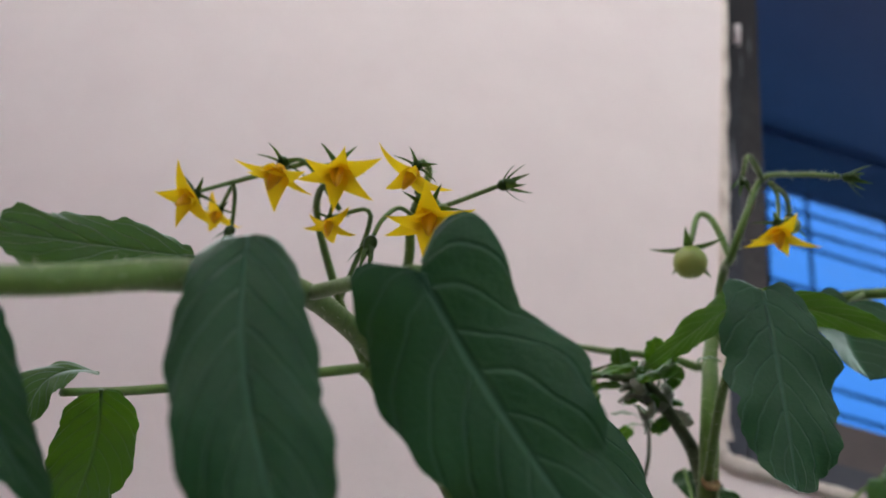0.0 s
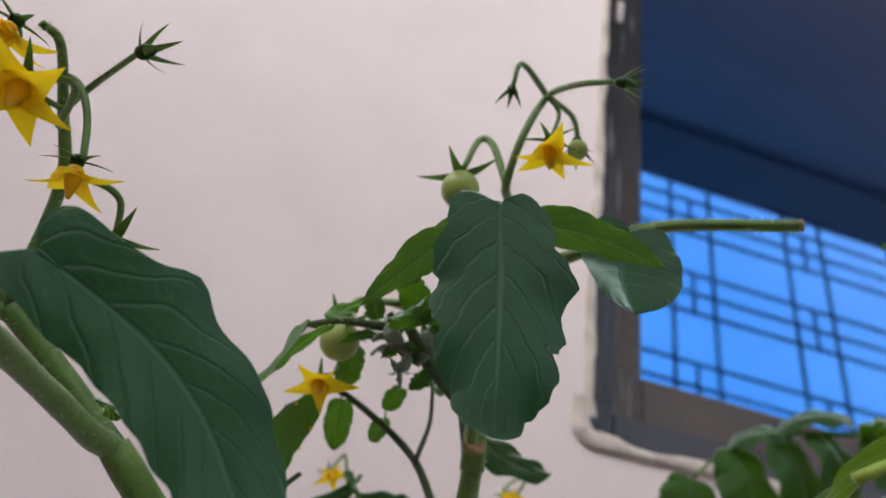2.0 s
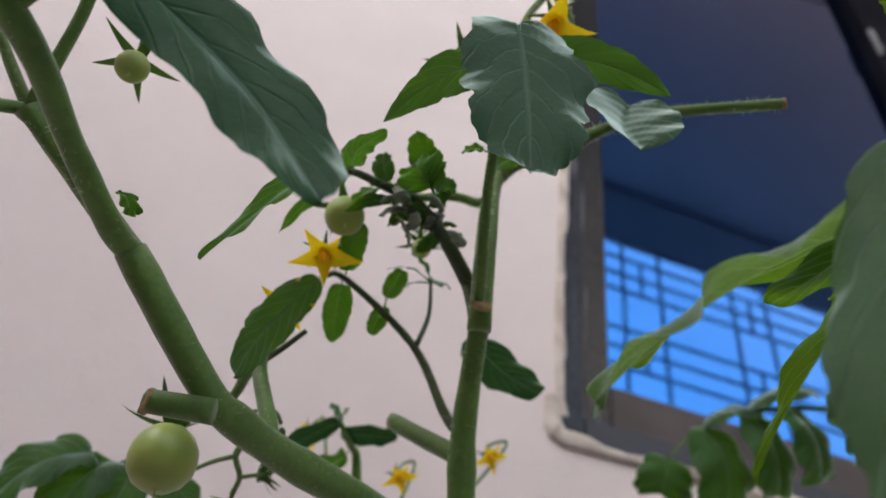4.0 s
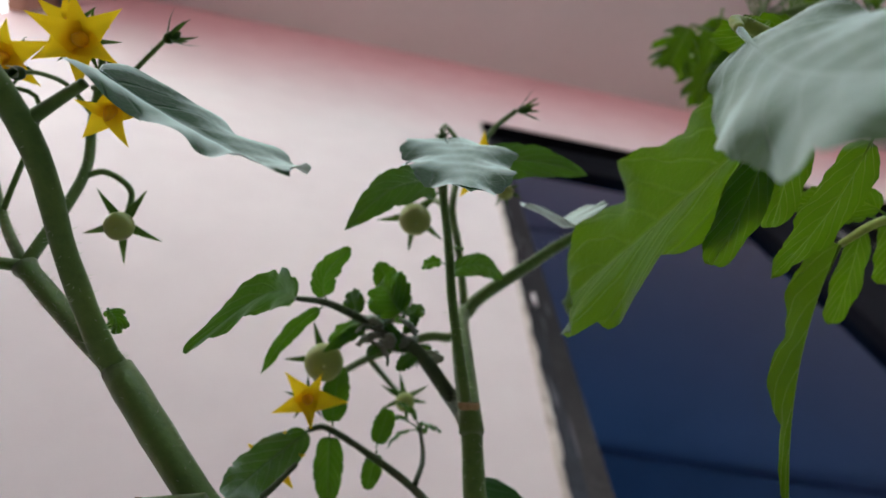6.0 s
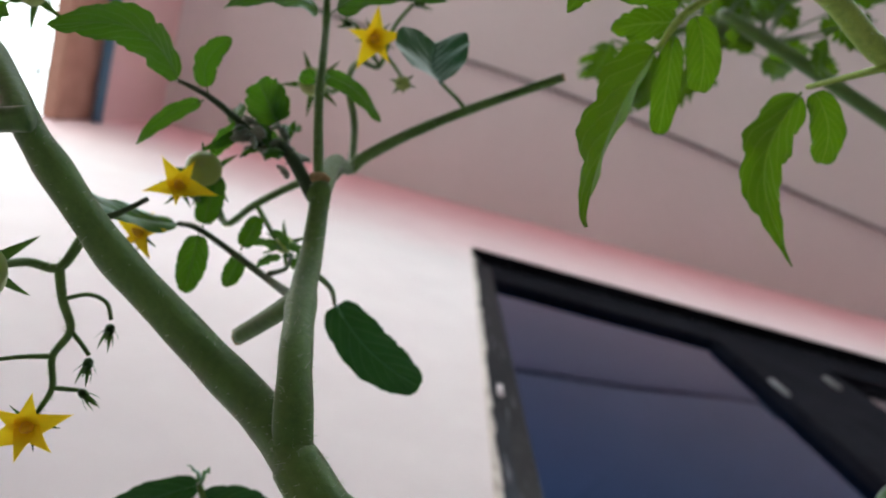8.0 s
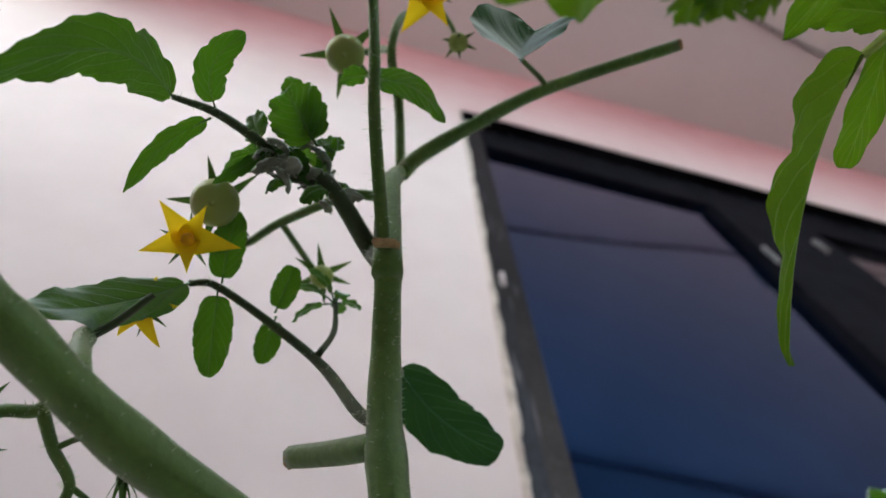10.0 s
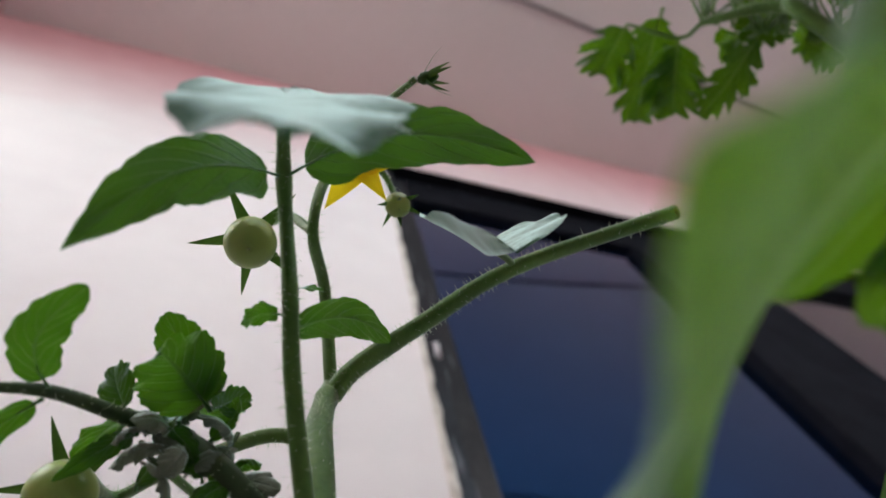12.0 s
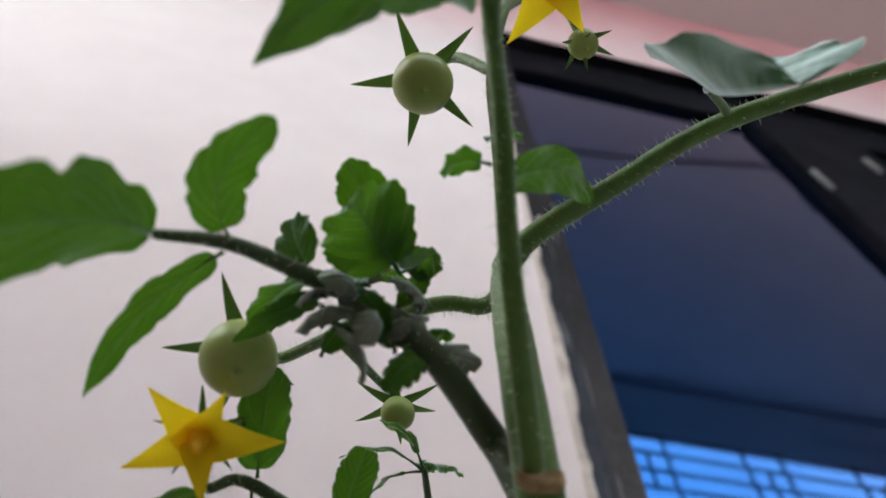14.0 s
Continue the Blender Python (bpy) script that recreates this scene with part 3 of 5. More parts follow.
BEAD = mesh_of(lathe_bm([(0.001, 0.011), (0.007, 0.005), (0.009, 0.0), (0.007, -0.005), (0.001, -0.011)], 8), "bead", M_iron)
for k in range(6):
    for j in range(7):
        share("bead", BEAD, grille, pose(X0 - 0.05, 0.33 - 0.17 * k, 2.31 - 0.125 * j))

# the far side: unseen daylight-blocking parapet and pier, lintel, and the patterned grille that shows in the glass
LOW = 1.75         # top of the unseen front parapet, raised to cut daylight
south = tagged(new("wall_south"), "unseen front wall blocks that limit daylight, and lintel below the ceiling", "wall", kind="structure")
part("light_block_parapet", box_bm(X0 - 0.06, FY - 0.12, 0.0, X1 + 0.2, FY - 0.02, LOW), M_wall, south, smooth=False)
part("light_block_pier", box_bm(2.75, FY - 0.12, LOW, X1 + 0.2, FY - 0.02, 2.928), M_wall, south, smooth=False)
part("head", box_bm(X0 + 0.001, FY - 0.035, 2.912, 2.749, FY - 0.02, 2.929), M_lintel, south, smooth=False)
# added strip, darker than the ceiling so the mirrored ceiling turns darker
M_reflection_dark = painted("reflection_darkening_mauve", (0.40, 0.34, 0.355), (0.47, 0.40, 0.415), 0.8, 2.0, 80.0)
part("added_beam", box_bm(X0 + 0.001, FY - 0.035, 2.93, X1, -0.95, CEIL - 0.001), M_reflection_dark, south, "added dark strip under the ceiling that deepens the glass reflection", smooth=False)
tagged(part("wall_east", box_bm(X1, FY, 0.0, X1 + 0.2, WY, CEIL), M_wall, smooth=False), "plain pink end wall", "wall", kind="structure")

front = tagged(new("front_grille"), "dark iron grille of square bars in a stepped pattern", "grille", group="window grilles")
xs = []
for k in range(-4, 4):
    xs += [1.345 + 0.582 * k, 1.537 + 0.582 * k]
xs = [x for x in xs if X0 < x < 2.74]
for x in xs:
    part("upright", box_bm(x - 0.006, FY - 0.006, LOW + 0.002, x + 0.006, FY + 0.006, 2.908), M_iron, front, smooth=False)
triples = [2.785, 2.385, 1.965, 1.56, 1.16]
for z in triples:
    for dz in (0.0, 0.098, 0.19):
        part("rail", box_bm(X0, FY + 0.007, z - dz - 0.006, 2.748, FY + 0.017, z - dz + 0.006), M_iron, front, smooth=False)
    for k in range(-4, 4):
        xc = 1.441 + 0.582 * k
        if X0 < xc < 2.74:
            part("short_upright", box_bm(xc - 0.005, FY - 0.006, z - 0.19, xc + 0.005, FY + 0.0065, z), M_iron, front, smooth=False)

# the window: a scratched outer frame, an inner sash round mirror glass, and a wide mullion
win = tagged(new("window_1"), "wide dark framed window with blue mirror glass", "window", kind="structure")
SX, SZ = OX0 + 0.030, OZ0 + 0.034       # where the outer frame ends and the sash begins
LX, LZ = 0.264, 0.925                   # edge of the glass
part("outer_stile", box_bm(OX0 + 0.001, WY + 0.018, OZ0 + 0.001, SX, GY + 0.04, OZ1 - 0.001, 0.002), M_shaded_outer, win, "scratched slate painted outer frame, shade painted in towards its head", smooth=False)
part("outer_bottom_rail", box_bm(SX + 0.0005, WY + 0.019, OZ0 + 0.001, OX1, GY + 0.04, SZ, 0.002), M_slate, win, "slate painted sill rail", smooth=False)
part("left_stile", box_bm(SX + 0.001, GY - 0.016, SZ + 0.001, LX, GY + 0.03, OZ1 - 0.045, 0.0015), M_shaded_sash, win, "grey brown painted sash stile", smooth=False)
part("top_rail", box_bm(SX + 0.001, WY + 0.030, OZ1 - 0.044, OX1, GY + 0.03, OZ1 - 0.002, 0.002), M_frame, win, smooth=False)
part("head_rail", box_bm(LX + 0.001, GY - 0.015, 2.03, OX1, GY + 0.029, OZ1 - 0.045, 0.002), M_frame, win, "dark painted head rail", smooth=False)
part("bottom_rail", box_bm(LX + 0.001, GY - 0.015, SZ + 0.001, OX1, GY + 0.03, LZ, 0.0015), M_frame_low, win, "grey brown painted bottom rail", smooth=False)
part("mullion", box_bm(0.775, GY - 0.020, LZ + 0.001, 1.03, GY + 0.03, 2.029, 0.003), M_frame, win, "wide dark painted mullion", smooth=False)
# recess shade put in as a dark strip under the lintel
part("soffit", box_bm(OX0 + 0.001, WY + 0.002, OZ1 - 0.006, OX1 - 0.001, WY + 0.0295, OZ1 - 0.001), M_frame, win, "soffit strip coloured dark for its shade", smooth=False)
part("pane", box_bm(LX + 0.001, GY, LZ + 0.001, 0.774, GY + 0.005, 2.029), M_glass, win, "blue mirror glass pane", smooth=False)
part("pane", box_bm(1.031, GY + 0.004, LZ + 0.001, OX1 - 0.03, GY + 0.009, 2.029), M_glass_grey, win, "grey glass pane", smooth=False)
part("right_stile", box_bm(OX1 - 0.029, GY - 0.014, LZ + 0.001, OX1, GY + 0.03, 2.029, 0.002), M_frame, win, smooth=False)
chip_bm = box_bm(0.2275, WY + 0.0155, 1.335, 0.2345, WY + 0.0178, 1.372, 0.001)
for v in chip_bm.verts:
    v.co.x += 0.002 * noise.noise(v.co * 130)
part("paint_chip", chip_bm, M_wall, win, "pale paint chip")
part("latch", box_bm(0.779, GY - 0.027, 1.705, 0.788, GY - 0.0195, 1.775, 0.001), M_bright, win, "small bright latch")
part("latch", box_bm(0.962, GY - 0.027, 1.855, 0.971, GY - 0.0195, 1.915, 0.001), M_bright, win, "small bright latch")
hook = bmesh.new()
tube_bm([(1.665, WY + 0.002, 2.44), (1.665, WY - 0.02, 2.438), (1.668, WY - 0.034, 2.43)], 0.016, 0.011, 10, 4, 0.12, bm=hook)
tube_bm([(1.668, WY - 0.034, 2.43), (1.67, WY - 0.04, 2.40), (1.672, WY - 0.036, 2.375)], 0.007, 0.004, 8, 4, 0.2, bm=hook)
tagged(part("wall_plug", hook, M_raw), "small pale plug with a torn strip on the wall", "wall plug")
tagged(part("ceiling_cable", tube_bm([(X0, -0.108, CEIL - 0.006), (-0.38, -0.052, CEIL - 0.006), (0.445, -0.010, CEIL - 0.006), (0.96, 0.042, CEIL - 0.006), (1.35, 0.105, CEIL - 0.006), (2.11, 0.20, CEIL - 0.006), (X1, 0.36, CEIL - 0.006)], 0.0055, 0.0055, 8, 8, 0.0), M_cable), "thin grey cable fixed along the ceiling", "cable")

# ---- tomato plant with the long yellow flower truss ----
pa = tagged(new("tomato_plant"), "forked tomato plant with flowers, green fruit and a pruned branch", "plant", group="tomato plants")
stalk(pa, [(0.150, 0.300, 0.0), (0.148, 0.296, 0.25), (0.137, 0.280, 0.50), (0.1130, 0.2560, 0.635), (0.0917, 0.2388, 0.6677), (0.0852, 0.2350, 0.6725), (0.0774, 0.2310, 0.6789)], 0.0058, 0.0050, "main_stem", sides=16, label="thick smooth green main stem", fuzz=260)
stalk(pa, [(0.0852, 0.2350, 0.6725), (0.0774, 0.2310, 0.6789), (0.0673, 0.2272, 0.6875), (0.0545, 0.2220, 0.6930), (0.0415, 0.2140, 0.6945), (0.0300, 0.2060, 0.6945), (0.0220, 0.1985, 0.6940), (0.0139, 0.1905, 0.6942), (0.0060, 0.1840, 0.6965), (-0.0155, 0.1722, 0.7140)], 0.0051, 0.0028, "stem", sides=14, swell=((0.30, 0.08), (0.55, 0.08), (0.78, 0.1), (0.97, 0.15)), label="smooth green stem", fuzz=260)
stalk(pa, [(0.0215, 0.1975, 0.6940), (0.0190, 0.1985, 0.7010), (0.0150, 0.2030, 0.7110), (0.0133, 0.2049, 0.7167)], 0.0021, 0.0016, "peduncle", sides=12, swell=((1.0, 0.2),), fuzz=60)
stalk(pa, [(0.0133, 0.2049, 0.7160), (0.0168, 0.2030, 0.7195), (0.0214, 0.1985, 0.7240)], 0.0009, 0.0006, "twig", mat=M_stem_dark, label="dark dry twig")
stalk(pa, [(-0.0155, 0.1722, 0.7140), (-0.0325, 0.1685, 0.7265), (-0.0427, 0.1641, 0.7330)], 0.0025, 0.0022, "branch", swell=((1.0, 0.3),), sides=12, fuzz=120)
stalk(pa, [(-0.0155, 0.1722, 0.7140), (-0.0186, 0.1663, 0.7139), (-0.0253, 0.1504, 0.7160), (-0.0324, 0.1263, 0.7163), (-0.0525, 0.0952, 0.7143), (-0.0627, 0.0728, 0.7011), (-0.0695, 0.0620, 0.6921), (-0.0801, 0.0577, 0.6859)], 0.0026, 0.0013, "branch", sides=14, swell=((0.43, 0.15), (0.72, 0.2)), fuzz=160)
stalk(pa, [(0.0092, 0.1815, 0.6913), (-0.0031, 0.1852, 0.6916)], 0.0026, 0.0024, "stub")
cut_end(pa, (-0.0031, 0.1852, 0.6916), (-1, -0.2, 0.1), 0.0025)
stalk(pa, [(-0.0427, 0.1641, 0.7330), (-0.0400, 0.1503, 0.7545), (-0.0424, 0.1405, 0.7647), (-0.0411, 0.1250, 0.7672), (-0.0434, 0.1206, 0.7669)], 0.0015, 0.0007, fuzz=160)
stalk(pa, [(-0.0429, 0.1644, 0.7334), (-0.0544, 0.1593, 0.7464), (-0.0667, 0.1468, 0.7639), (-0.0623, 0.1295, 0.7659)], 0.0013, 0.0007, fuzz=100)
stalk(pa, [(-0.0606, 0.1446, 0.7638), (-0.0721, 0.1398, 0.7715), (-0.0760, 0.1350, 0.7654)], 0.0007, 0.0005)
stalk(pa, [(-0.0721, 0.1398, 0.7715), (-0.0886, 0.1457, 0.7635), (-0.0946, 0.1428, 0.7557)], 0.0007, 0.0005)
stalk(pa, [(-0.0544, 0.1593, 0.7464), (-0.0519, 0.1365, 0.7593), (-0.0598, 0.1317, 0.7526)], 0.0007, 0.0005)
stalk(pa, [(-0.0400, 0.1374, 0.7591), (-0.0354, 0.1252, 0.7597), (-0.0384, 0.1189, 0.7532)], 0.0007, 0.0005)
stalk(pa, [(-0.0421, 0.1400, 0.7656), (-0.0343, 0.1283, 0.7634), (-0.0256, 0.1172, 0.7634)], 0.0007, 0.0005, fuzz=30)
stalk(pa, [(-0.0431, 0.1323, 0.7670), (-0.0377, 0.1305, 0.7645), (-0.0330, 0.1298, 0.7576), (-0.0297, 0.1299, 0.7485)], 0.0008, 0.0006)
stalk(pa, [(-0.0400, 0.1503, 0.7545), (-0.0357, 0.1492, 0.7570), (-0.0299, 0.1528, 0.7569), (-0.0288, 0.1580, 0.7510)], 0.0008, 0.0007, fuzz=30)
flower(pa, (-0.0384, 0.1182, 0.7522), (0.15, -0.25, -0.92), 1.15, 6, 10)
flower(pa, (-0.0440, 0.1163, 0.7609), (-0.2, 0.1, -0.95), 0.95, 5, 40, True)
flower(pa, (-0.0623, 0.1287, 0.7647), (0.25, -0.25, -0.92), 1.1, 6, 70)
flower(pa, (-0.0759, 0.1342, 0.7644), (-0.1, 0.1, -0.95), 1.15, 6, 25)
flower(pa, (-0.0945, 0.1423, 0.7545), (-0.3, -0.34, -0.85), 0.95, 5, 5)
flower(pa, (-0.0598, 0.1312, 0.7514), (0.2, -0.10, -0.95), 0.75, 5, 50, True)
flower(pa, (-0.0937, 0.1608, 0.7632), (0.0, -0.06, -0.95), 0.8, 5, 30, True)
flower(pa, (-0.0301, 0.1297, 0.7470), (0.15, 0.25, -0.95), 0.95, 5, 15)
bud(pa, (-0.0256, 0.1172, 0.7634), (0.7, -0.5, 0.1), 1.15, 40)
stalk(pa, [(-0.0411, 0.1390, 0.7640), (-0.0455, 0.1310, 0.7600), (-0.0480, 0.1275, 0.7535), (-0.0488, 0.1262, 0.7473)], 0.0006, 0.0005)
stalk(pa, [(-0.0886, 0.1457, 0.7635), (-0.0885, 0.1520, 0.7630), (-0.0872, 0.1561, 0.7569)], 0.0006, 0.0005)
stalk(pa, [(-0.0886, 0.1457, 0.7635), (-0.0915, 0.1545, 0.7690), (-0.0937, 0.1608, 0.7640)], 0.0006, 0.0005)
bud(pa, (-0.0488, 0.1262, 0.7473), (0.0, -0.1, -1.0), 1.3, 62)
bud(pa, (-0.0872, 0.1561, 0.7569), (0.1, -0.2, -1.0), 1.2, 60)
fruit(pa, (-0.0288, 0.1580, 0.7475), (0.15, -0.25, -0.95), 0.0034, 0.85, 20)
# hanging leaves
stalk(pa, [(-0.0324, 0.1263, 0.7163), (-0.0284, 0.1224, 0.7189), (-0.0235, 0.1180, 0.7200)], 0.0014, 0.0009, "petiole")

blade(pa, (-0.0226, 0.1166, 0.7239), (0.0173, 0.1167, 0.6913), (-0.0052, 0.1174, 0.7056), (0.0028, 0.1213, 0.7242), (0.2, -0.8, 0.6), lobes=0.12, teeth=3, fold=0.3, curl=0.25, pet=0.0, taper=0.62, heart=1.3, humps=((0.04, 1, 0.3, 0.06), (0.08, -1, 0.25, 0.07), (0.31, -1, 0.42, 0.05)), label="dark green drooping leaf", mat=M_leaf_dark)
stalk(pa, [(-0.0525, 0.0952, 0.7143), (-0.0441, 0.0815, 0.7117), (-0.0374, 0.0684, 0.7078)], 0.0012, 0.0009, "petiole")
blade(pa, (-0.0368, 0.0684, 0.7078), (-0.0096, 0.0707, 0.6823), (-0.0430, 0.0697, 0.6967), (-0.0151, 0.0690, 0.7042), (0.1, -0.95, 0.3), lobes=0.16, teeth=3, fold=0.18, curl=0.3, pet=0.0, taper=0.75, heart=1.2, humps=((0.09, -1, 0.25, 0.07), (0.40, -1, 0.25, 0.06)), label="dark green drooping leaf", mat=M_leaf_dark)
blade(pa, (-0.0563, 0.0663, 0.7048), (-0.0406, 0.0601, 0.6742), (-0.0582, 0.0612, 0.6872), (-0.0414, 0.0613, 0.6895), (0.1, -1, 0.2), lobes=0.12, teeth=3, fold=0.2, curl=0.35, pet=0.0, taper=0.5, heart=0.7, label="dark green drooping leaf", mat=M_leaf_dark)
blade(pa, (-0.0712, 0.0974, 0.7162), (-0.0955, 0.0837, 0.7043), (-0.0864, 0.0928, 0.7177), (-0.0812, 0.0891, 0.7047), (0.1, -0.4, 0.9), lobes=0.3, teeth=4, fold=0.2, pet=0.02, taper=0.7, mat=M_leaf)
blade(pa, (-0.0890, 0.1296, 0.7036), (-0.0920, 0.1206, 0.6888), (-0.0974, 0.1207, 0.7018), (-0.0872, 0.1232, 0.7084), (0.2, -0.9, 0.4), lobes=0.16, teeth=3, fold=0.3, pet=0.03, taper=0.6, mat=M_leaf)
blade(pa, (-0.0882, 0.1327, 0.7015), (-0.0854, 0.1405, 0.6817), (-0.0938, 0.1362, 0.6899), (-0.0799, 0.1391, 0.7004), (-0.2, -0.9, 0.2), lobes=0.12, teeth=3, fold=0.2, pet=0.02, taper=0.55, mat=M_leaf)
blade(pa, (-0.0798, 0.0688, 0.6909), (-0.0646, 0.0740, 0.6743), (-0.0746, 0.0690, 0.6779), (-0.0708, 0.0721, 0.6835), (0.1, -0.8, 0.4), lobes=0.12, teeth=3, fold=0.2, pet=0.02, mat=M_leaf_dark)
stalk(pa, [(-0.0427, 0.1641, 0.7330), (-0.0834, 0.1516, 0.7103), (-0.0938, 0.1311, 0.6987)], 0.0014, 0.0008, "petiole")
leaf(pa, (-0.0193, 0.1620, 0.7191), (-0.0170, 0.1664, 0.7175), (0, -0.5, 0.8), 0.007, bend=0.2)
# large low fruit of its lower truss
stalk(pa, [(0.0133, 0.2049, 0.7160), (0.0112, 0.2110, 0.7150), (0.0093, 0.2171, 0.7113), (0.0040, 0.2165, 0.7080), (0.0010, 0.2165, 0.7012)], 0.0014, 0.0010, fuzz=80)
stalk(pa, [(0.0093, 0.2171, 0.7113), (0.0120, 0.2240, 0.7100), (0.0156, 0.2304, 0.7088), (0.0144, 0.2360, 0.7051), (0.0170, 0.2420, 0.7022), (0.0163, 0.2470, 0.6990)], 0.0012, 0.0006, fuzz=80)
stalk(pa, [(0.0120, 0.2240, 0.7100), (0.0165, 0.2222, 0.7125), (0.0205, 0.2235, 0.7138), (0.0228, 0.2270, 0.7128)], 0.0006, 0.0005)
stalk(pa, [(0.0156, 0.2304, 0.7088), (0.0185, 0.2330, 0.7090), (0.0212, 0.2350, 0.7082)], 0.0006, 0.0005)
stalk(pa, [(0.0144, 0.2360, 0.7051), (0.0095, 0.2365, 0.7025), (0.0050, 0.2372, 0.6990)], 0.0007, 0.0005)
stalk(pa, [(0.0170, 0.2420, 0.7022), (0.0200, 0.2421, 0.7035), (0.0222, 0.2421, 0.7044)], 0.0006, 0.0005)
bud(pa, (0.0232, 0.2280, 0.7122), (0.3, 0.4, -0.8), 1.0, 55)
bud(pa, (0.0216, 0.2356, 0.7078), (0.3, 0.4, -0.8), 1.0, 55)
bud(pa, (0.0046, 0.2378, 0.6982), (-0.5, 0.2, -0.8), 0.9, 60)
bud(pa, (0.0222, 0.2421, 0.7044), (0.7, 0.2, -0.3), 0.9, 62)
flower(pa, (0.0163, 0.2490, 0.6965), (0.25, -0.3, -0.9), 0.95, 6, 12)
fruit(pa, (0.0000, 0.2165, 0.6930), (0.15, -0.1, -1.0), 0.0076, 1.1, 12, 5, 25)

# ---- its second stem, with the pruned branch ----
pb = pa
stalk(pb, [(0.0760, 0.2300, 0.6800), (0.0735, 0.2215, 0.6835), (0.0700, 0.2140, 0.6935), (0.0660, 0.2075, 0.7110), (0.0637, 0.2000, 0.7240), (0.0607, 0.1876, 0.7354)], 0.0042, 0.0024, "stem", sides=14, swell=((0.55, 0.12), (1.0, 0.12)), label="thick green stem", fuzz=260)
stalk(pb, [(0.0609, 0.1878, 0.7314), (0.0581, 0.1819, 0.7611), (0.0589, 0.1839, 0.7756), (0.0605, 0.1849, 0.7859)], 0.0030, 0.0018, "upper_stem", sides=12, swell=((0.85, 0.2),), fuzz=160)
cut_end(pb, (0.0594, 0.1838, 0.7362), (-0.1, -0.8, 0.5), 0.0025)
stalk(pb, [(0.0605, 0.1849, 0.7829), (0.0641, 0.1797, 0.7856), (0.0752, 0.1695, 0.7888), (0.0922, 0.1565, 0.7955), (0.1208, 0.1371, 0.7933)], 0.0021, 0.0015, "pruned_branch", sides=12, label="bare pruned green side branch", fuzz=300)
cut_end(pb, (0.1208, 0.1371, 0.7933), (0.55, -0.4, -0.05), 0.0015)
stalk(pb, [(0.0593, 0.1856, 0.7364), (0.0518, 0.1651, 0.7500), (0.0485, 0.1535, 0.7587), (0.0445, 0.1411, 0.7697), (0.0426, 0.1285, 0.7645)], 0.0014, 0.0009, "shoot", sides=12, swell=((0.75, 0.25),), fuzz=200)
stalk(pb, [(0.0655, 0.2085, 0.7085), (0.0590, 0.2170, 0.7145), (0.0513, 0.2262, 0.7215)], 0.0026, 0.0022, "stub")
cut_end(pb, (0.0511, 0.2264, 0.7216), (-0.8, 0.3, 0.2), 0.0021)
# flower truss behind the shoot
stalk(pb, [(0.0605, 0.1849, 0.7859), (0.0560, 0.1709, 0.7998), (0.0511, 0.1575, 0.7954), (0.0517, 0.1497, 0.8063), (0.0568, 0.1488, 0.8219), (0.0594, 0.1352, 0.8136), (0.0647, 0.1259, 0.8075)], 0.0014, 0.0007, fuzz=200)
stalk(pb, [(0.0568, 0.1488, 0.8219), (0.0457, 0.1374, 0.8173), (0.0443, 0.1386, 0.8099)], 0.0008, 0.0006, fuzz=60)
stalk(pb, [(0.0511, 0.1575, 0.7954), (0.0466, 0.1602, 0.8098), (0.0431, 0.1625, 0.8120), (0.0400, 0.1606, 0.7992)], 0.0010, 0.0009, fuzz=50)
stalk(pb, [(0.0543, 0.1413, 0.8135), (0.0590, 0.1451, 0.8130), (0.0561, 0.1409, 0.7986)], 0.0007, 0.0005)
stalk(pb, [(0.0543, 0.1413, 0.8135), (0.0641, 0.1486, 0.8172), (0.0679, 0.1528, 0.8132)], 0.0008, 0.0006, fuzz=40)
fruit(pb, (0.0402, 0.1608, 0.7920), (0.05, -0.12, -1.0), 0.0049, 1.02, 35, 5, -16)
fruit(pb, (0.0679, 0.1529, 0.8104), (0.1, 0.05, -1.0), 0.0028, 0.68, 10, 6, -62)
flower(pb, (0.0562, 0.1413, 0.7978), (0.1, 0.1, -0.95), 1.15, 5, 20)
bud(pb, (0.0443, 0.1386, 0.8099), (-0.1, -0.1, -1.0), 1.0, 48)
bud(pb, (0.0652, 0.1259, 0.8075), (0.75, -0.35, -0.1), 1.15, 38)
# leaf pair and the large leaf on the shoot
blade(pb, (0.0445, 0.1411, 0.7697), (0.0227, 0.1483, 0.7459), (0.0295, 0.1363, 0.7596), (0.0376, 0.1427, 0.7574), (-0.6, -0.5, 0.6), lobes=0.12, teeth=4, pet=0.10, fold=0.18, curl=0.2, taper=0.95, humps=((0.10, 1, 0.2, 0.08), (0.10, -1, 0.2, 0.08)), mat=M_leaf_thin)
blade(pb, (0.0445, 0.1411, 0.7697), (0.0786, 0.1288, 0.7619), (0.0549, 0.1272, 0.7687), (0.0589, 0.1356, 0.7644), (0.2, -0.6, 0.8), lobes=0.12, teeth=4, pet=0.10, fold=0.25, curl=0.2, taper=0.85, humps=((0.10, 1, 0.2, 0.08), (0.10, -1, 0.2, 0.08)), mat=M_leaf_thin)
blade(pb, (0.0426, 0.1275, 0.7640), (0.0458, 0.1235, 0.7165), (0.0312, 0.1235, 0.7440), (0.0566, 0.1195, 0.7424), (-0.1, -0.7, 0.7), lobes=0.17, teeth=5, fold=0.12, curl=0.15, pet=0.0, taper=0.72, heart=1.25, rise=0.0, humps=((0.36, -1, 0.14, 0.06),), label="large dark green drooping leaf", mat=M_leaf_dark)
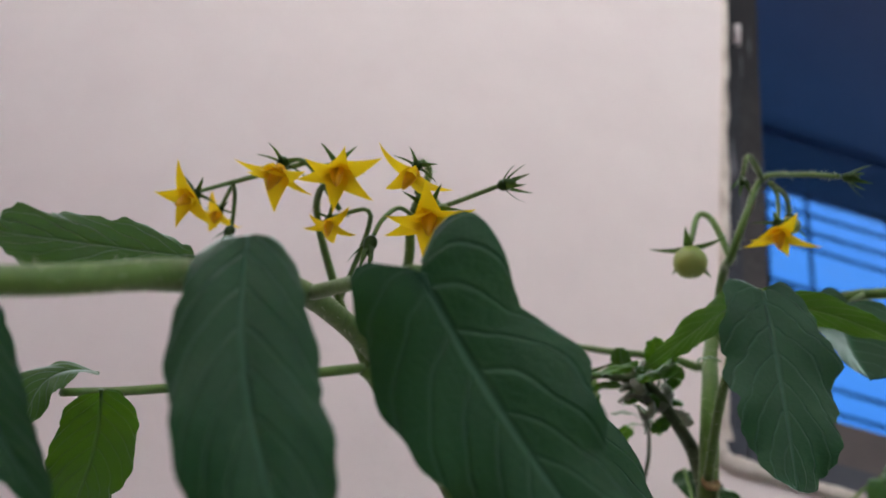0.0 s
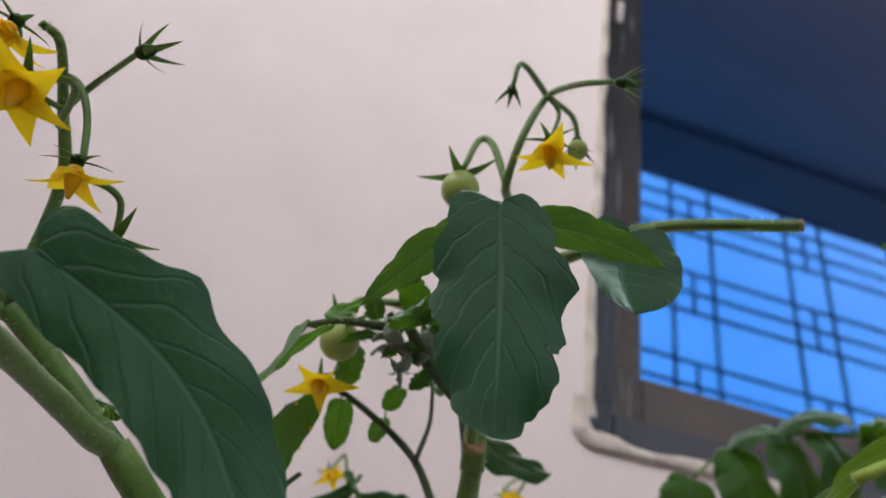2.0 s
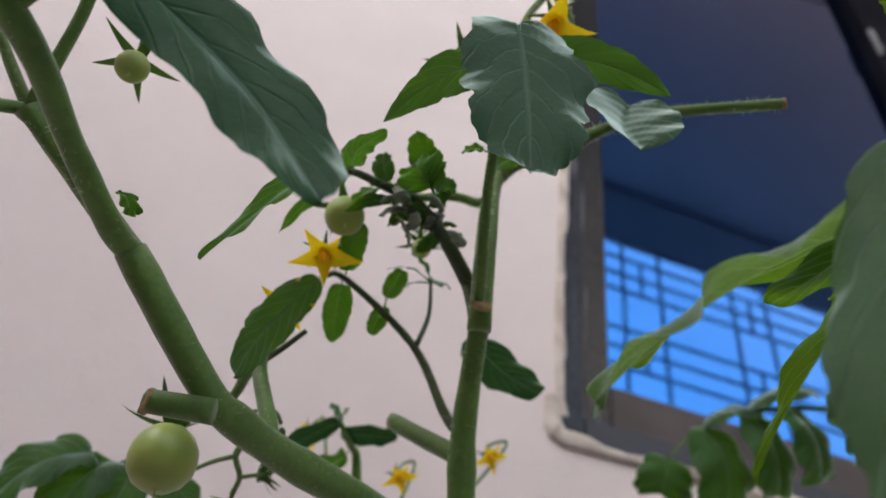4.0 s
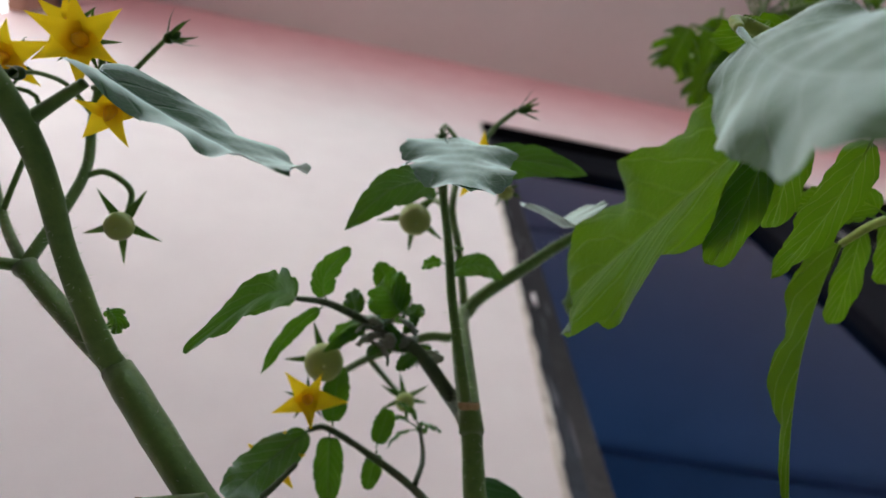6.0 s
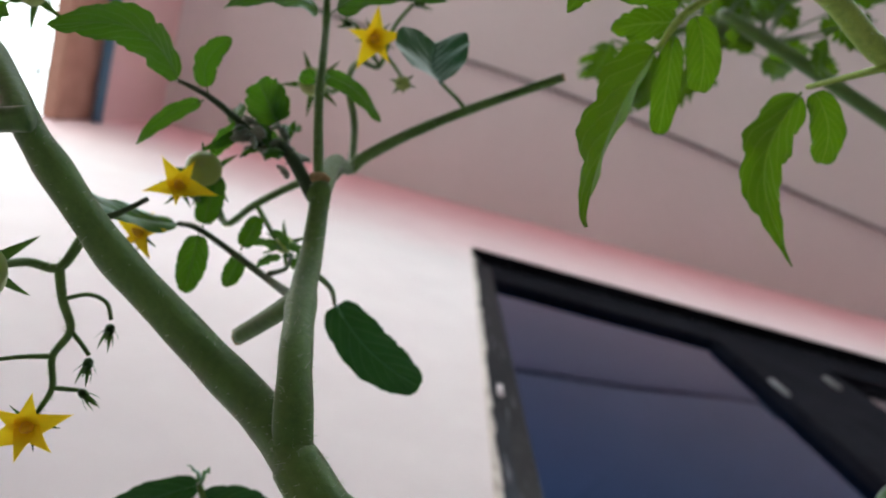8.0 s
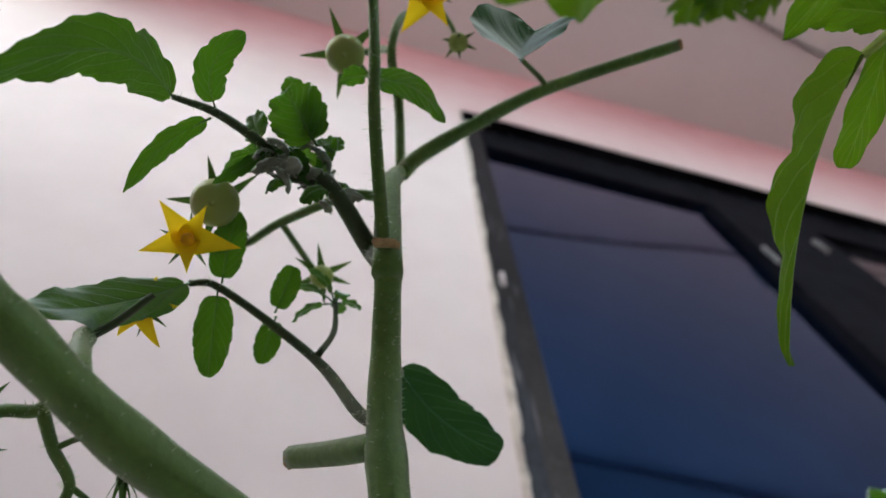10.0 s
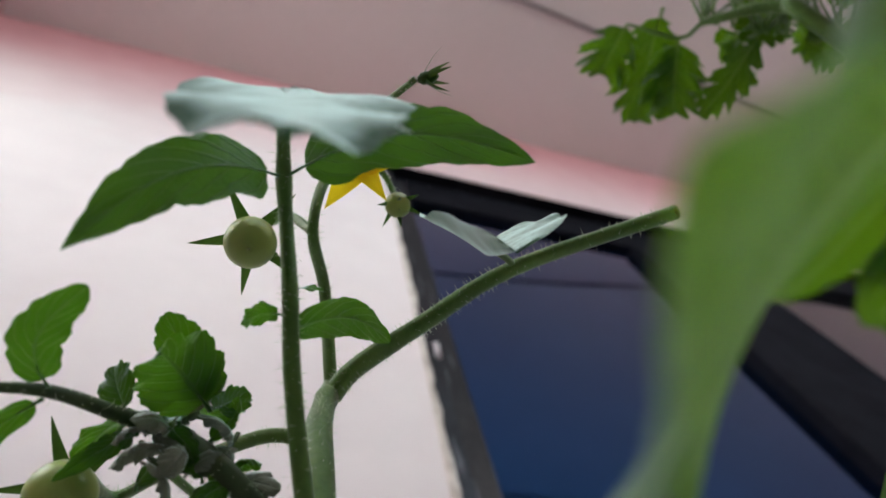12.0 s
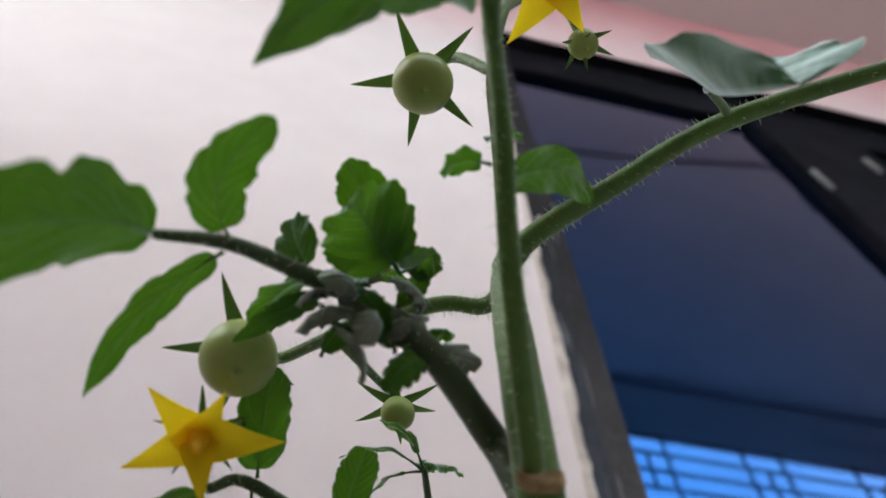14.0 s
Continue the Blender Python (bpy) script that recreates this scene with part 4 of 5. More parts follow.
blade(pb, (0.0820, 0.1500, 0.7860), (0.0784, 0.1410, 0.7575), (0.0655, 0.1390, 0.7790), (0.0885, 0.1350, 0.7820), (0.0, -0.8, 0.5), lobes=0.015, teeth=2, fold=0.7, curl=0.15, pet=0.0, taper=0.42, heart=0.45, wave=0.02, rise=-0.05, label="grey green drooping leaf on the pruned branch", mat=M_leaf_dark)
stalk(pb, [(0.0920, 0.1560, 0.7957), (0.0885, 0.1535, 0.7920), (0.0820, 0.1500, 0.7860)], 0.0008, 0.0006, "petiole")
blade(pb, (0.0500, 0.1579, 0.7550), (0.0672, 0.1671, 0.7742), (0.0564, 0.1561, 0.7656), (0.0579, 0.1630, 0.7645), (0.0, -0.4, 1.0), lobes=0.10, pet=0.02, teeth=4, taper=0.7)
leaf(pb, (0.0489, 0.1589, 0.7609), (0.0430, 0.1607, 0.7596), (0.1, -0.5, 1.0), 0.0055, lobes=0.15, bend=0.2, pet=0.2)
leaf(pb, (0.0486, 0.1587, 0.7682), (0.0541, 0.1595, 0.7729), (0.0, -0.6, 0.6), 0.004, lobes=0.15)
# compound leaf to the west, dark and fading
stalk(pb, [(0.0603, 0.1880, 0.7345), (0.0590, 0.1900, 0.7420), (0.0565, 0.1910, 0.7485), (0.0452, 0.1803, 0.7513), (0.0362, 0.1838, 0.7635), (0.0303, 0.1777, 0.7574), (0.0209, 0.1723, 0.7535), (0.0132, 0.1699, 0.7490)], 0.0026, 0.0006, "petiole", mat=M_stem_dark, label="dark leaf stalk", fuzz=160)
blade(pb, (0.0132, 0.1699, 0.7490), (-0.0015, 0.1639, 0.7109), (0.0120, 0.1578, 0.7426), (0.0104, 0.1691, 0.7414), (-0.4, -0.2, 0.9), lobes=0.25, teeth=4, fold=0.25, curl=0.1, pet=0.02, taper=0.75)
blade(pb, (0.0209, 0.1723, 0.7535), (0.0244, 0.1549, 0.7514), (0.0157, 0.1631, 0.7501), (0.0233, 0.1605, 0.7519), (-0.5, -0.2, 0.8), lobes=0.18, teeth=3, fold=0.2, taper=0.7, pet=0.14)
blade(pb, (0.0197, 0.1735, 0.7535), (0.0080, 0.1892, 0.7424), (0.0100, 0.1792, 0.7470), (0.0137, 0.1825, 0.7487), (-0.5, 0.2, 0.8), lobes=0.16, teeth=4, fold=0.2, taper=0.85, pet=0.05)
leaf(pb, (0.0303, 0.1777, 0.7574), (0.0228, 0.1896, 0.7603), (-0.6, 0.3, 0.6), 0.0065, lobes=0.18, teeth=4, bend=0.12, pet=0.06)
leaf(pb, (0.0409, 0.1754, 0.7587), (0.0315, 0.1640, 0.7648), (-0.5, -0.4, 0.6), 0.0085, lobes=0.15, bend=0.1, pet=0.2)
leaf(pb, (0.0303, 0.1777, 0.7574), (0.0256, 0.1739, 0.7645), (-0.5, -0.4, 0.6), 0.0075, lobes=0.15, bend=0.1, pet=0.2)
leaf(pb, (0.0409, 0.1754, 0.7587), (0.0332, 0.1642, 0.7545), (-0.3, 0.3, 0.8), 0.0140, lobes=0.15, bend=0.18, pet=0.1)
leaf(pb, (0.0409, 0.1754, 0.7587), (0.0455, 0.1741, 0.7635), (0.5, 0.1, 0.6), 0.0060, lobes=0.2, bend=0.1, pet=0.2)
for dx, dy, dz in ((0.004, 0.003, -0.003), (-0.004, 0.006, 0.002), (0.002, 0.008, 0.004), (-0.006, 0.008, -0.002), (0.006, 0.006, 0.005)):
    leaf(pb, (0.0345 + dx * 0.4, 0.1745 + dy * 0.4, 0.755 + dz * 0.4), (0.0330 + dx * 1.9, 0.1755 + dy * 1.5, 0.7585 + dz * 2.2), (-dx, -0.004, 0.004), 0.0038, lobes=0.25, bend=0.2)
rng = random.Random(11)
for k in range(26):
    s = Vector((0.0394, 0.1809, 0.7559)) + Vector((rng.uniform(-0.007, 0.007), rng.uniform(-0.004, 0.006), rng.uniform(-0.006, 0.008)))
    d = Vector((rng.uniform(-1, 1), rng.uniform(-0.6, 0.6), rng.uniform(-1, 0.7)))
    leaf(pb, s, s + d.normalized() * rng.uniform(0.004, 0.009), (rng.uniform(-1, 1), -0.6, rng.uniform(-0.5, 1)), rng.uniform(0.003, 0.0062), lobes=0.25, bend=0.25, curl=0.8, mat=M_leaf if k % 3 == 0 else M_wilted)
for k in range(5):
    stalk(pb, [(0.0452, 0.1803, 0.7513), Vector((0.0394, 0.1809, 0.7559)) + Vector((0.004 - 0.002 * k, 0.002, -0.001)), Vector((0.0394, 0.1809, 0.7559)) + Vector((0.006 - 0.0035 * k, 0.001 * k, 0.006))], 0.0007, 0.0004, mat=M_stem_dark, fuzz=30)
# lower truss with fruit
stalk(pb, [(0.0588, 0.1840, 0.7735), (0.0563, 0.1885, 0.7739), (0.0488, 0.1911, 0.7755), (0.0339, 0.2036, 0.7787), (0.0245, 0.2132, 0.7814), (0.0227, 0.1944, 0.7652)], 0.0015, 0.0010, fuzz=160)
stalk(pb, [(0.0339, 0.2036, 0.7787), (0.0444, 0.2174, 0.7840), (0.0471, 0.2134, 0.7768)], 0.0009, 0.0007, fuzz=60)
stalk(pb, [(0.0245, 0.2132, 0.7814), (0.0236, 0.2024, 0.7548), (0.0198, 0.2001, 0.7498)], 0.0007, 0.0005)
fruit(pb, (0.0219, 0.1934, 0.7580), (0.1, -0.35, -0.9), 0.0053, 0.95, 50)
fruit(pb, (0.0472, 0.2125, 0.7718), (0.05, -0.25, -1.0), 0.0030, 0.72, 5, 6)
flower(pb, (0.0198, 0.1991, 0.7487), (0.1, -0.5, -0.8), 1.0, 5, 8)
# low leaf stalk
stalk(pb, [(0.0655, 0.2080, 0.7140), (0.0615, 0.2115, 0.7200), (0.0507, 0.2149, 0.7394), (0.0277, 0.2098, 0.7504), (0.0211, 0.2088, 0.7482)], 0.0015, 0.0007, "petiole", mat=M_stem_dark, label="dark leaf stalk", fuzz=120)
blade(pb, (0.0269, 0.2099, 0.7501), (0.0298, 0.2254, 0.7394), (0.0239, 0.2167, 0.7441), (0.0325, 0.2169, 0.7466), (-0.3, -0.8, 0.4), lobes=0.10, pet=0.08, taper=0.7)
blade(pb, (0.0273, 0.2088, 0.7511), (0.0269, 0.1944, 0.7588), (0.0226, 0.2028, 0.7535), (0.0308, 0.2031, 0.7545), (-0.2, -0.8, 0.2), lobes=0.12, pet=0.08, taper=0.7)
blade(pb, (0.0404, 0.2124, 0.7485), (0.0395, 0.2216, 0.7429), (0.0370, 0.2167, 0.7454), (0.0431, 0.2174, 0.7459), (-0.1, -0.9, 0.4), lobes=0.10, pet=0.12, taper=0.7)
blade(pb, (0.0400, 0.2116, 0.7483), (0.0416, 0.2020, 0.7535), (0.0377, 0.2066, 0.7510), (0.0443, 0.2058, 0.7517), (0.2, -0.8, 0.4), lobes=0.10, pet=0.12, taper=0.6)
blade(pb, (0.0211, 0.2088, 0.7482), (0.0098, 0.1932, 0.7051), (0.0087, 0.2013, 0.7303), (0.0206, 0.2084, 0.7327), (-0.3, -0.75, 0.5), lobes=0.13, pet=0.03, teeth=4, taper=0.7)
stalk(pb, [(0.0645, 0.2035, 0.7190), (0.0690, 0.2120, 0.7360), (0.0695, 0.2212, 0.7525)], 0.0009, 0.0006, "petiole")
blade(pb, (0.0695, 0.2212, 0.7525), (0.1005, 0.2390, 0.7510), (0.0785, 0.2200, 0.7540), (0.0805, 0.2400, 0.7505), (0.2, -0.5, 0.9), lobes=0.09, pet=0.03, fold=0.1, taper=0.6, heart=0.6, mat=M_leaf_dark)
stalk(pb, [(0.0515, 0.2135, 0.7390), (0.0535, 0.2139, 0.7501), (0.0520, 0.2127, 0.7623)], 0.0008, 0.0005, mat=M_stem_dark)
for k in range(6):
    a = k * 1.05
    leaf(pb, (0.0521, 0.2129, 0.7605), (0.0519, 0.2125, 0.7642) if k > 5 else (0.0485 + 0.010 * math.cos(a), 0.2125 + 0.006 * math.sin(a), 0.760 + 0.005 * math.sin(a * 2)), (0, -0.5, 0.8), 0.0042, lobes=0.2, bend=0.2, pet=0.25)
flower(pb, (0.0151, 0.2129, 0.7402), (-0.2, -0.5, -0.8), 0.85, 5, 0, True)

# ---- tomato plant that leans in from the east, close over the camera ----
pc = tagged(new("tomato_plant"), "tomato plant with a long leafy shoot leaning over", "plant", group="tomato plants")
stalk(pc, [(0.30, 0.20, 0.0), (0.29, 0.17, 0.35), (0.26, 0.13, 0.63), (0.2230, 0.1228, 0.7292), (0.1887, 0.1177, 0.7317), (0.1671, 0.1090, 0.7278), (0.1382, 0.1015, 0.7242), (0.1066, 0.0911, 0.7239), (0.0856, 0.0863, 0.7225)], 0.0050, 0.0012, "main_stem", sides=14, label="long leaning green shoot", fuzz=260, mat=M_stem_young)
stalk(pc, [(0.1066, 0.0911, 0.7239), (0.0975, 0.0939, 0.7206)], 0.0012, 0.0009, "petiole", mat=M_stem_young)
blade(pc, (0.0888, 0.0986, 0.7063), (0.0568, 0.1241, 0.6802), (0.0618, 0.1029, 0.6910), (0.0785, 0.1308, 0.7085), (-0.20, -0.10, 0.98), lobes=0.16, teeth=4, fold=0.2, curl=0.2, pet=0.0, taper=0.75, label="lobed bright green leaf seen against the light", mat=M_leaf_young)
stalk(pc, [(0.0975, 0.0939, 0.7206), (0.0870, 0.0994, 0.7148)], 0.0009, 0.0008, "petiole", mat=M_stem_young)
blade(pc, (0.0904, 0.0991, 0.7089), (0.0896, 0.1256, 0.7088), (0.0857, 0.1167, 0.7090), (0.0952, 0.1157, 0.7098), (0.1, 0.0, 1.0), lobes=0.06, taper=0.45, pet=0.0, mat=M_leaf_young)
blade(pc, (0.0952, 0.0966, 0.7120), (0.0982, 0.1176, 0.7107), (0.0924, 0.1093, 0.7111), (0.1013, 0.1078, 0.7116), (0.1, 0.0, 1.0), lobes=0.06, taper=0.5, pet=0.0, mat=M_leaf_young)
stalk(pc, [(0.1066, 0.0911, 0.7239), (0.0856, 0.0863, 0.7225), (0.0825, 0.0872, 0.7160)], 0.0012, 0.0009, "petiole", mat=M_stem_young)
blade(pc, (0.0825, 0.0872, 0.7160), (0.0665, 0.0830, 0.6420), (0.0650, 0.0985, 0.6730), (0.0785, 0.0765, 0.6690), (-0.9, -0.3, 0.2), lobes=0.12, teeth=5, fold=0.1, curl=0.25, pet=0.14, taper=0.5, heart=0.5, label="pale downy leaf hanging close overhead", mat=M_leaf_downy)
stalk(pc, [(0.1485, 0.1091, 0.7268), (0.1386, 0.1188, 0.7374), (0.1360, 0.1285, 0.7443)], 0.0012, 0.0009, "petiole", mat=M_stem_young)
blade(pc, (0.1359, 0.1280, 0.7443), (0.1231, 0.1745, 0.7045), (0.1160, 0.1570, 0.7175), (0.1297, 0.1574, 0.7325), (-0.33, -0.40, 0.86), lobes=0.22, teeth=4, fold=0.6, curl=0.1, pet=0.02, taper=1.05, label="deeply lobed drooping leaf", mat=M_leaf_young)
blade(pc, (0.1388, 0.1241, 0.7440), (0.1436, 0.1491, 0.7451), (0.1376, 0.1398, 0.7447), (0.1459, 0.1385, 0.7449), (-0.3, -0.3, 1), lobes=0.06, taper=0.45, pet=0.0, mat=M_leaf_young)
blade(pc, (0.1422, 0.1182, 0.7419), (0.1499, 0.1358, 0.7436), (0.1428, 0.1280, 0.7434), (0.1517, 0.1242, 0.7425), (-0.3, -0.3, 1), lobes=0.08, taper=0.5, pet=0.02, mat=M_leaf_young)
blade(pc, (0.1380, 0.1181, 0.7382), (0.1215, 0.1194, 0.7394), (0.1289, 0.1123, 0.7390), (0.1305, 0.1201, 0.7389), (-0.3, -0.3, 1), lobes=0.1, taper=0.6, pet=0.1, mat=M_leaf_young)
stalk(pc, [(0.1874, 0.1199, 0.7300), (0.1803, 0.1259, 0.7508)], 0.0011, 0.0008, "petiole", mat=M_stem_young)
blade(pc, (0.1807, 0.1273, 0.7542), (0.1863, 0.1731, 0.7358), (0.1670, 0.1452, 0.7501), (0.1818, 0.1442, 0.7492), (-0.09, 0.23, 0.97), lobes=0.25, teeth=4, fold=0.5, curl=0.2, pet=0.02, taper=1.25, label="deeply lobed drooping leaf", mat=M_leaf_young)
blade(pc, (0.1833, 0.1266, 0.7518), (0.1912, 0.1444, 0.7502), (0.1839, 0.1353, 0.7514), (0.1939, 0.1327, 0.7506), (0.3, 0.1, 1), lobes=0.08, taper=0.5, pet=0.0, mat=M_leaf_young)
blade(pc, (0.1153, 0.1002, 0.7203), (0.1076, 0.1303, 0.7196), (0.1075, 0.1112, 0.7202), (0.1197, 0.1091, 0.7205), (0.2, 0.2, 1), lobes=0.18, taper=0.9, pet=0.03, mat=M_leaf_young)
leaf(pc, (0.1123, 0.0824, 0.7239), (0.1400, 0.0606, 0.7127), (0.1, -0.2, 1), 0.030, lobes=0.3, teeth=4, bend=0.06, pet=0.0, mat=M_leaf_young)
leaf(pc, (0.1395, 0.0927, 0.7282), (0.1599, 0.0804, 0.7314), (0.1, -0.2, 1), 0.012, lobes=0.2, bend=0.1, pet=0.1, mat=M_leaf_young)
leaf(pc, (0.1650, 0.0882, 0.7237), (0.1784, 0.0731, 0.7191), (0.1, -0.2, 1), 0.024, lobes=0.25, bend=0.1, pet=0.05, mat=M_leaf_young)
leaf(pc, (0.1060, 0.0873, 0.7329), (0.0909, 0.0912, 0.7477), (0.1, -0.2, 1), 0.010, lobes=0.2, bend=0.1, pet=0.1, mat=M_leaf_young)
leaf(pc, (0.1401, 0.1205, 0.7430), (0.1245, 0.1249, 0.7549), (0.1, -0.2, 1), 0.010, lobes=0.2, bend=0.1, pet=0.1, mat=M_leaf_young)
stalk(pc, [(0.1671, 0.1090, 0.7278), (0.1650, 0.0882, 0.7237)], 0.0012, 0.0009, "petiole", mat=M_stem_young)
stalk(pc, [(0.1382, 0.1015, 0.7242), (0.1395, 0.0927, 0.7282)], 0.0010, 0.0008, "petiole", mat=M_stem_young)
stalk(pc, [(0.1066, 0.0911, 0.7239), (0.1123, 0.0824, 0.7239)], 0.0011, 0.0008, "petiole", mat=M_stem_young)

# ---- tall plant behind, its tops hanging high ----
pd = tagged(new("tomato_plant"), "tall tomato plant with finely lobed hanging leaves", "plant", group="tomato plants")
stalk(pd, [(0.62, 0.26, 0.0), (0.56, 0.22, 0.55), (0.45, 0.16, 0.85), (0.2258, 0.0854, 0.9027), (0.2067, 0.0772, 0.9216), (0.1855, 0.0890, 0.9361)], 0.0060, 0.0016, "main_stem", sides=12, label="tall green stem bending over", fuzz=160)
for a, b2, w in (((0.1751, 0.0866, 0.9527), (0.1766, 0.1327, 0.9426), 0.018), ((0.1824, 0.0964, 0.9445), (0.1879, 0.1256, 0.9369), 0.017), ((0.2041, 0.0870, 0.9249), (0.1969, 0.1238, 0.9318), 0.011), ((0.1611, 0.0968, 0.9487), (0.1578, 0.1185, 0.9512), 0.016)):
    leaf(pd, a, b2, (0.5, 0.1, 0.8), w * 1.7, lobes=0.68, teeth=5, bend=0.12, mat=M_leaf_young)
stalk(pd, [(0.1855, 0.0890, 0.9361), (0.1824, 0.0964, 0.9445), (0.1611, 0.0968, 0.9487)], 0.0010, 0.0007, "petiole")
stalk(pd, [(0.2067, 0.0772, 0.9216), (0.2041, 0.0870, 0.9249)], 0.0010, 0.0007, "petiole")
rng = random.Random(5)
for k in range(44):
    along = rng.random() * 1.5 - 0.2
    joint = Vector((0.1855, 0.0890, 0.9361)).lerp(Vector((0.2258, 0.0854, 0.9027)), along)
    s = joint + Vector((rng.uniform(-0.01, 0.05), rng.uniform(-0.07, 0.01), rng.uniform(0.0, 0.06)))
    d = Vector((rng.uniform(-0.8, 0.8), rng.uniform(-0.9, 0.4), rng.uniform(-0.9, 0.3)))
    fork = Vector((0.1855, 0.0890, 0.9361)).lerp(Vector((0.2258, 0.0854, 0.9027)), min(1.0, max(0.0, along)))
    stalk(pd, [fork, (fork + s) / 2 + Vector((0, 0, 0.006)), s], 0.0007, 0.0004, "petiole", sides=6)
    leaf(pd, s, s + d.normalized() * rng.uniform(0.018, 0.034), (rng.uniform(-0.4, 0.4), rng.uniform(-0.4, 0.4), 1), rng.uniform(0.012, 0.020), lobes=0.5, bend=0.15, mat=M_leaf_young)
for k in range(2):
    flower(pd, Vector((0.2258, 0.0854, 0.9027)) + Vector((0.03 * k - 0.01, -0.04, 0.03 - 0.02 * k)), (-0.2, -0.4, -0.8), 0.8, 5, 30 * k)

# ---- low plant beneath the window ----
pe = tagged(new("tomato_plant"), "low bushy tomato plant under the window", "plant", group="tomato plants")
stalk(pe, [(0.36, 0.30, 0.0), (0.355, 0.295, 0.4), (0.3507, 0.2914, 0.6970), (0.2954, 0.3021, 0.8326)], 0.0050, 0.0018, "main_stem", sides=10)
stalk(pe, [(0.2954, 0.3021, 0.8326), (0.2785, 0.3168, 0.8350), (0.2624, 0.3309, 0.8345), (0.2454, 0.3467, 0.8278), (0.2322, 0.3620, 0.8112)], 0.0014, 0.0008, "petiole")
stalk(pe, [(0.2954, 0.3021, 0.8326), (0.3065, 0.2791, 0.8228), (0.3220, 0.2631, 0.8178)], 0.0014, 0.0008, "petiole")
for a, b2, w, fc in (((0.2322, 0.3620, 0.8112), (0.2307, 0.3688, 0.7932), 0.034, (-0.2, -0.8, 0.6)), ((0.2454, 0.3467, 0.8278), (0.2590, 0.3509, 0.7883), 0.042, (-0.1, -0.9, 0.4)), ((0.2624, 0.3309, 0.8345), (0.2772, 0.3349, 0.7930), 0.038, (0.0, -0.9, 0.5)),
                     ((0.2785, 0.3168, 0.8350), (0.2917, 0.3198, 0.7997), 0.040, (0.1, -0.9, 0.5)), ((0.2954, 0.3021, 0.8326), (0.3080, 0.3003, 0.8084), 0.044, (0.1, -0.9, 0.4)), ((0.3065, 0.2791, 0.8228), (0.3148, 0.2833, 0.7919), 0.044, (0.0, -0.9, 0.5)), ((0.3220, 0.2631, 0.8178), (0.3301, 0.2644, 0.7929), 0.046, (0.1, -0.9, 0.5)), ((0.2954, 0.3021, 0.8326), (0.2975, 0.2832, 0.8341), 0.036, (0.0, -0.7, 0.7)), ((0.3065, 0.2791, 0.8228), (0.3164, 0.2623, 0.8321), 0.036, (0.0, -0.7, 0.7)), ((0.3220, 0.2631, 0.8178), (0.3366, 0.2472, 0.8108), 0.04, (0.1, -0.8, 0.5)), ((0.2454, 0.3467, 0.8278), (0.2688, 0.3261, 0.8334), 0.026, (0.0, -0.7, 0.7)), ((0.2624, 0.3309, 0.8345), (0.2880, 0.3053, 0.8405), 0.026, (0.0, -0.7, 0.7))):
    leaf(pe, a, b2, fc, w * 1.05, lobes=0.11, teeth=4, bend=0.2, curl=0.5, pet=0.04, taper=0.42, heart=0.7, mat=M_leaf)

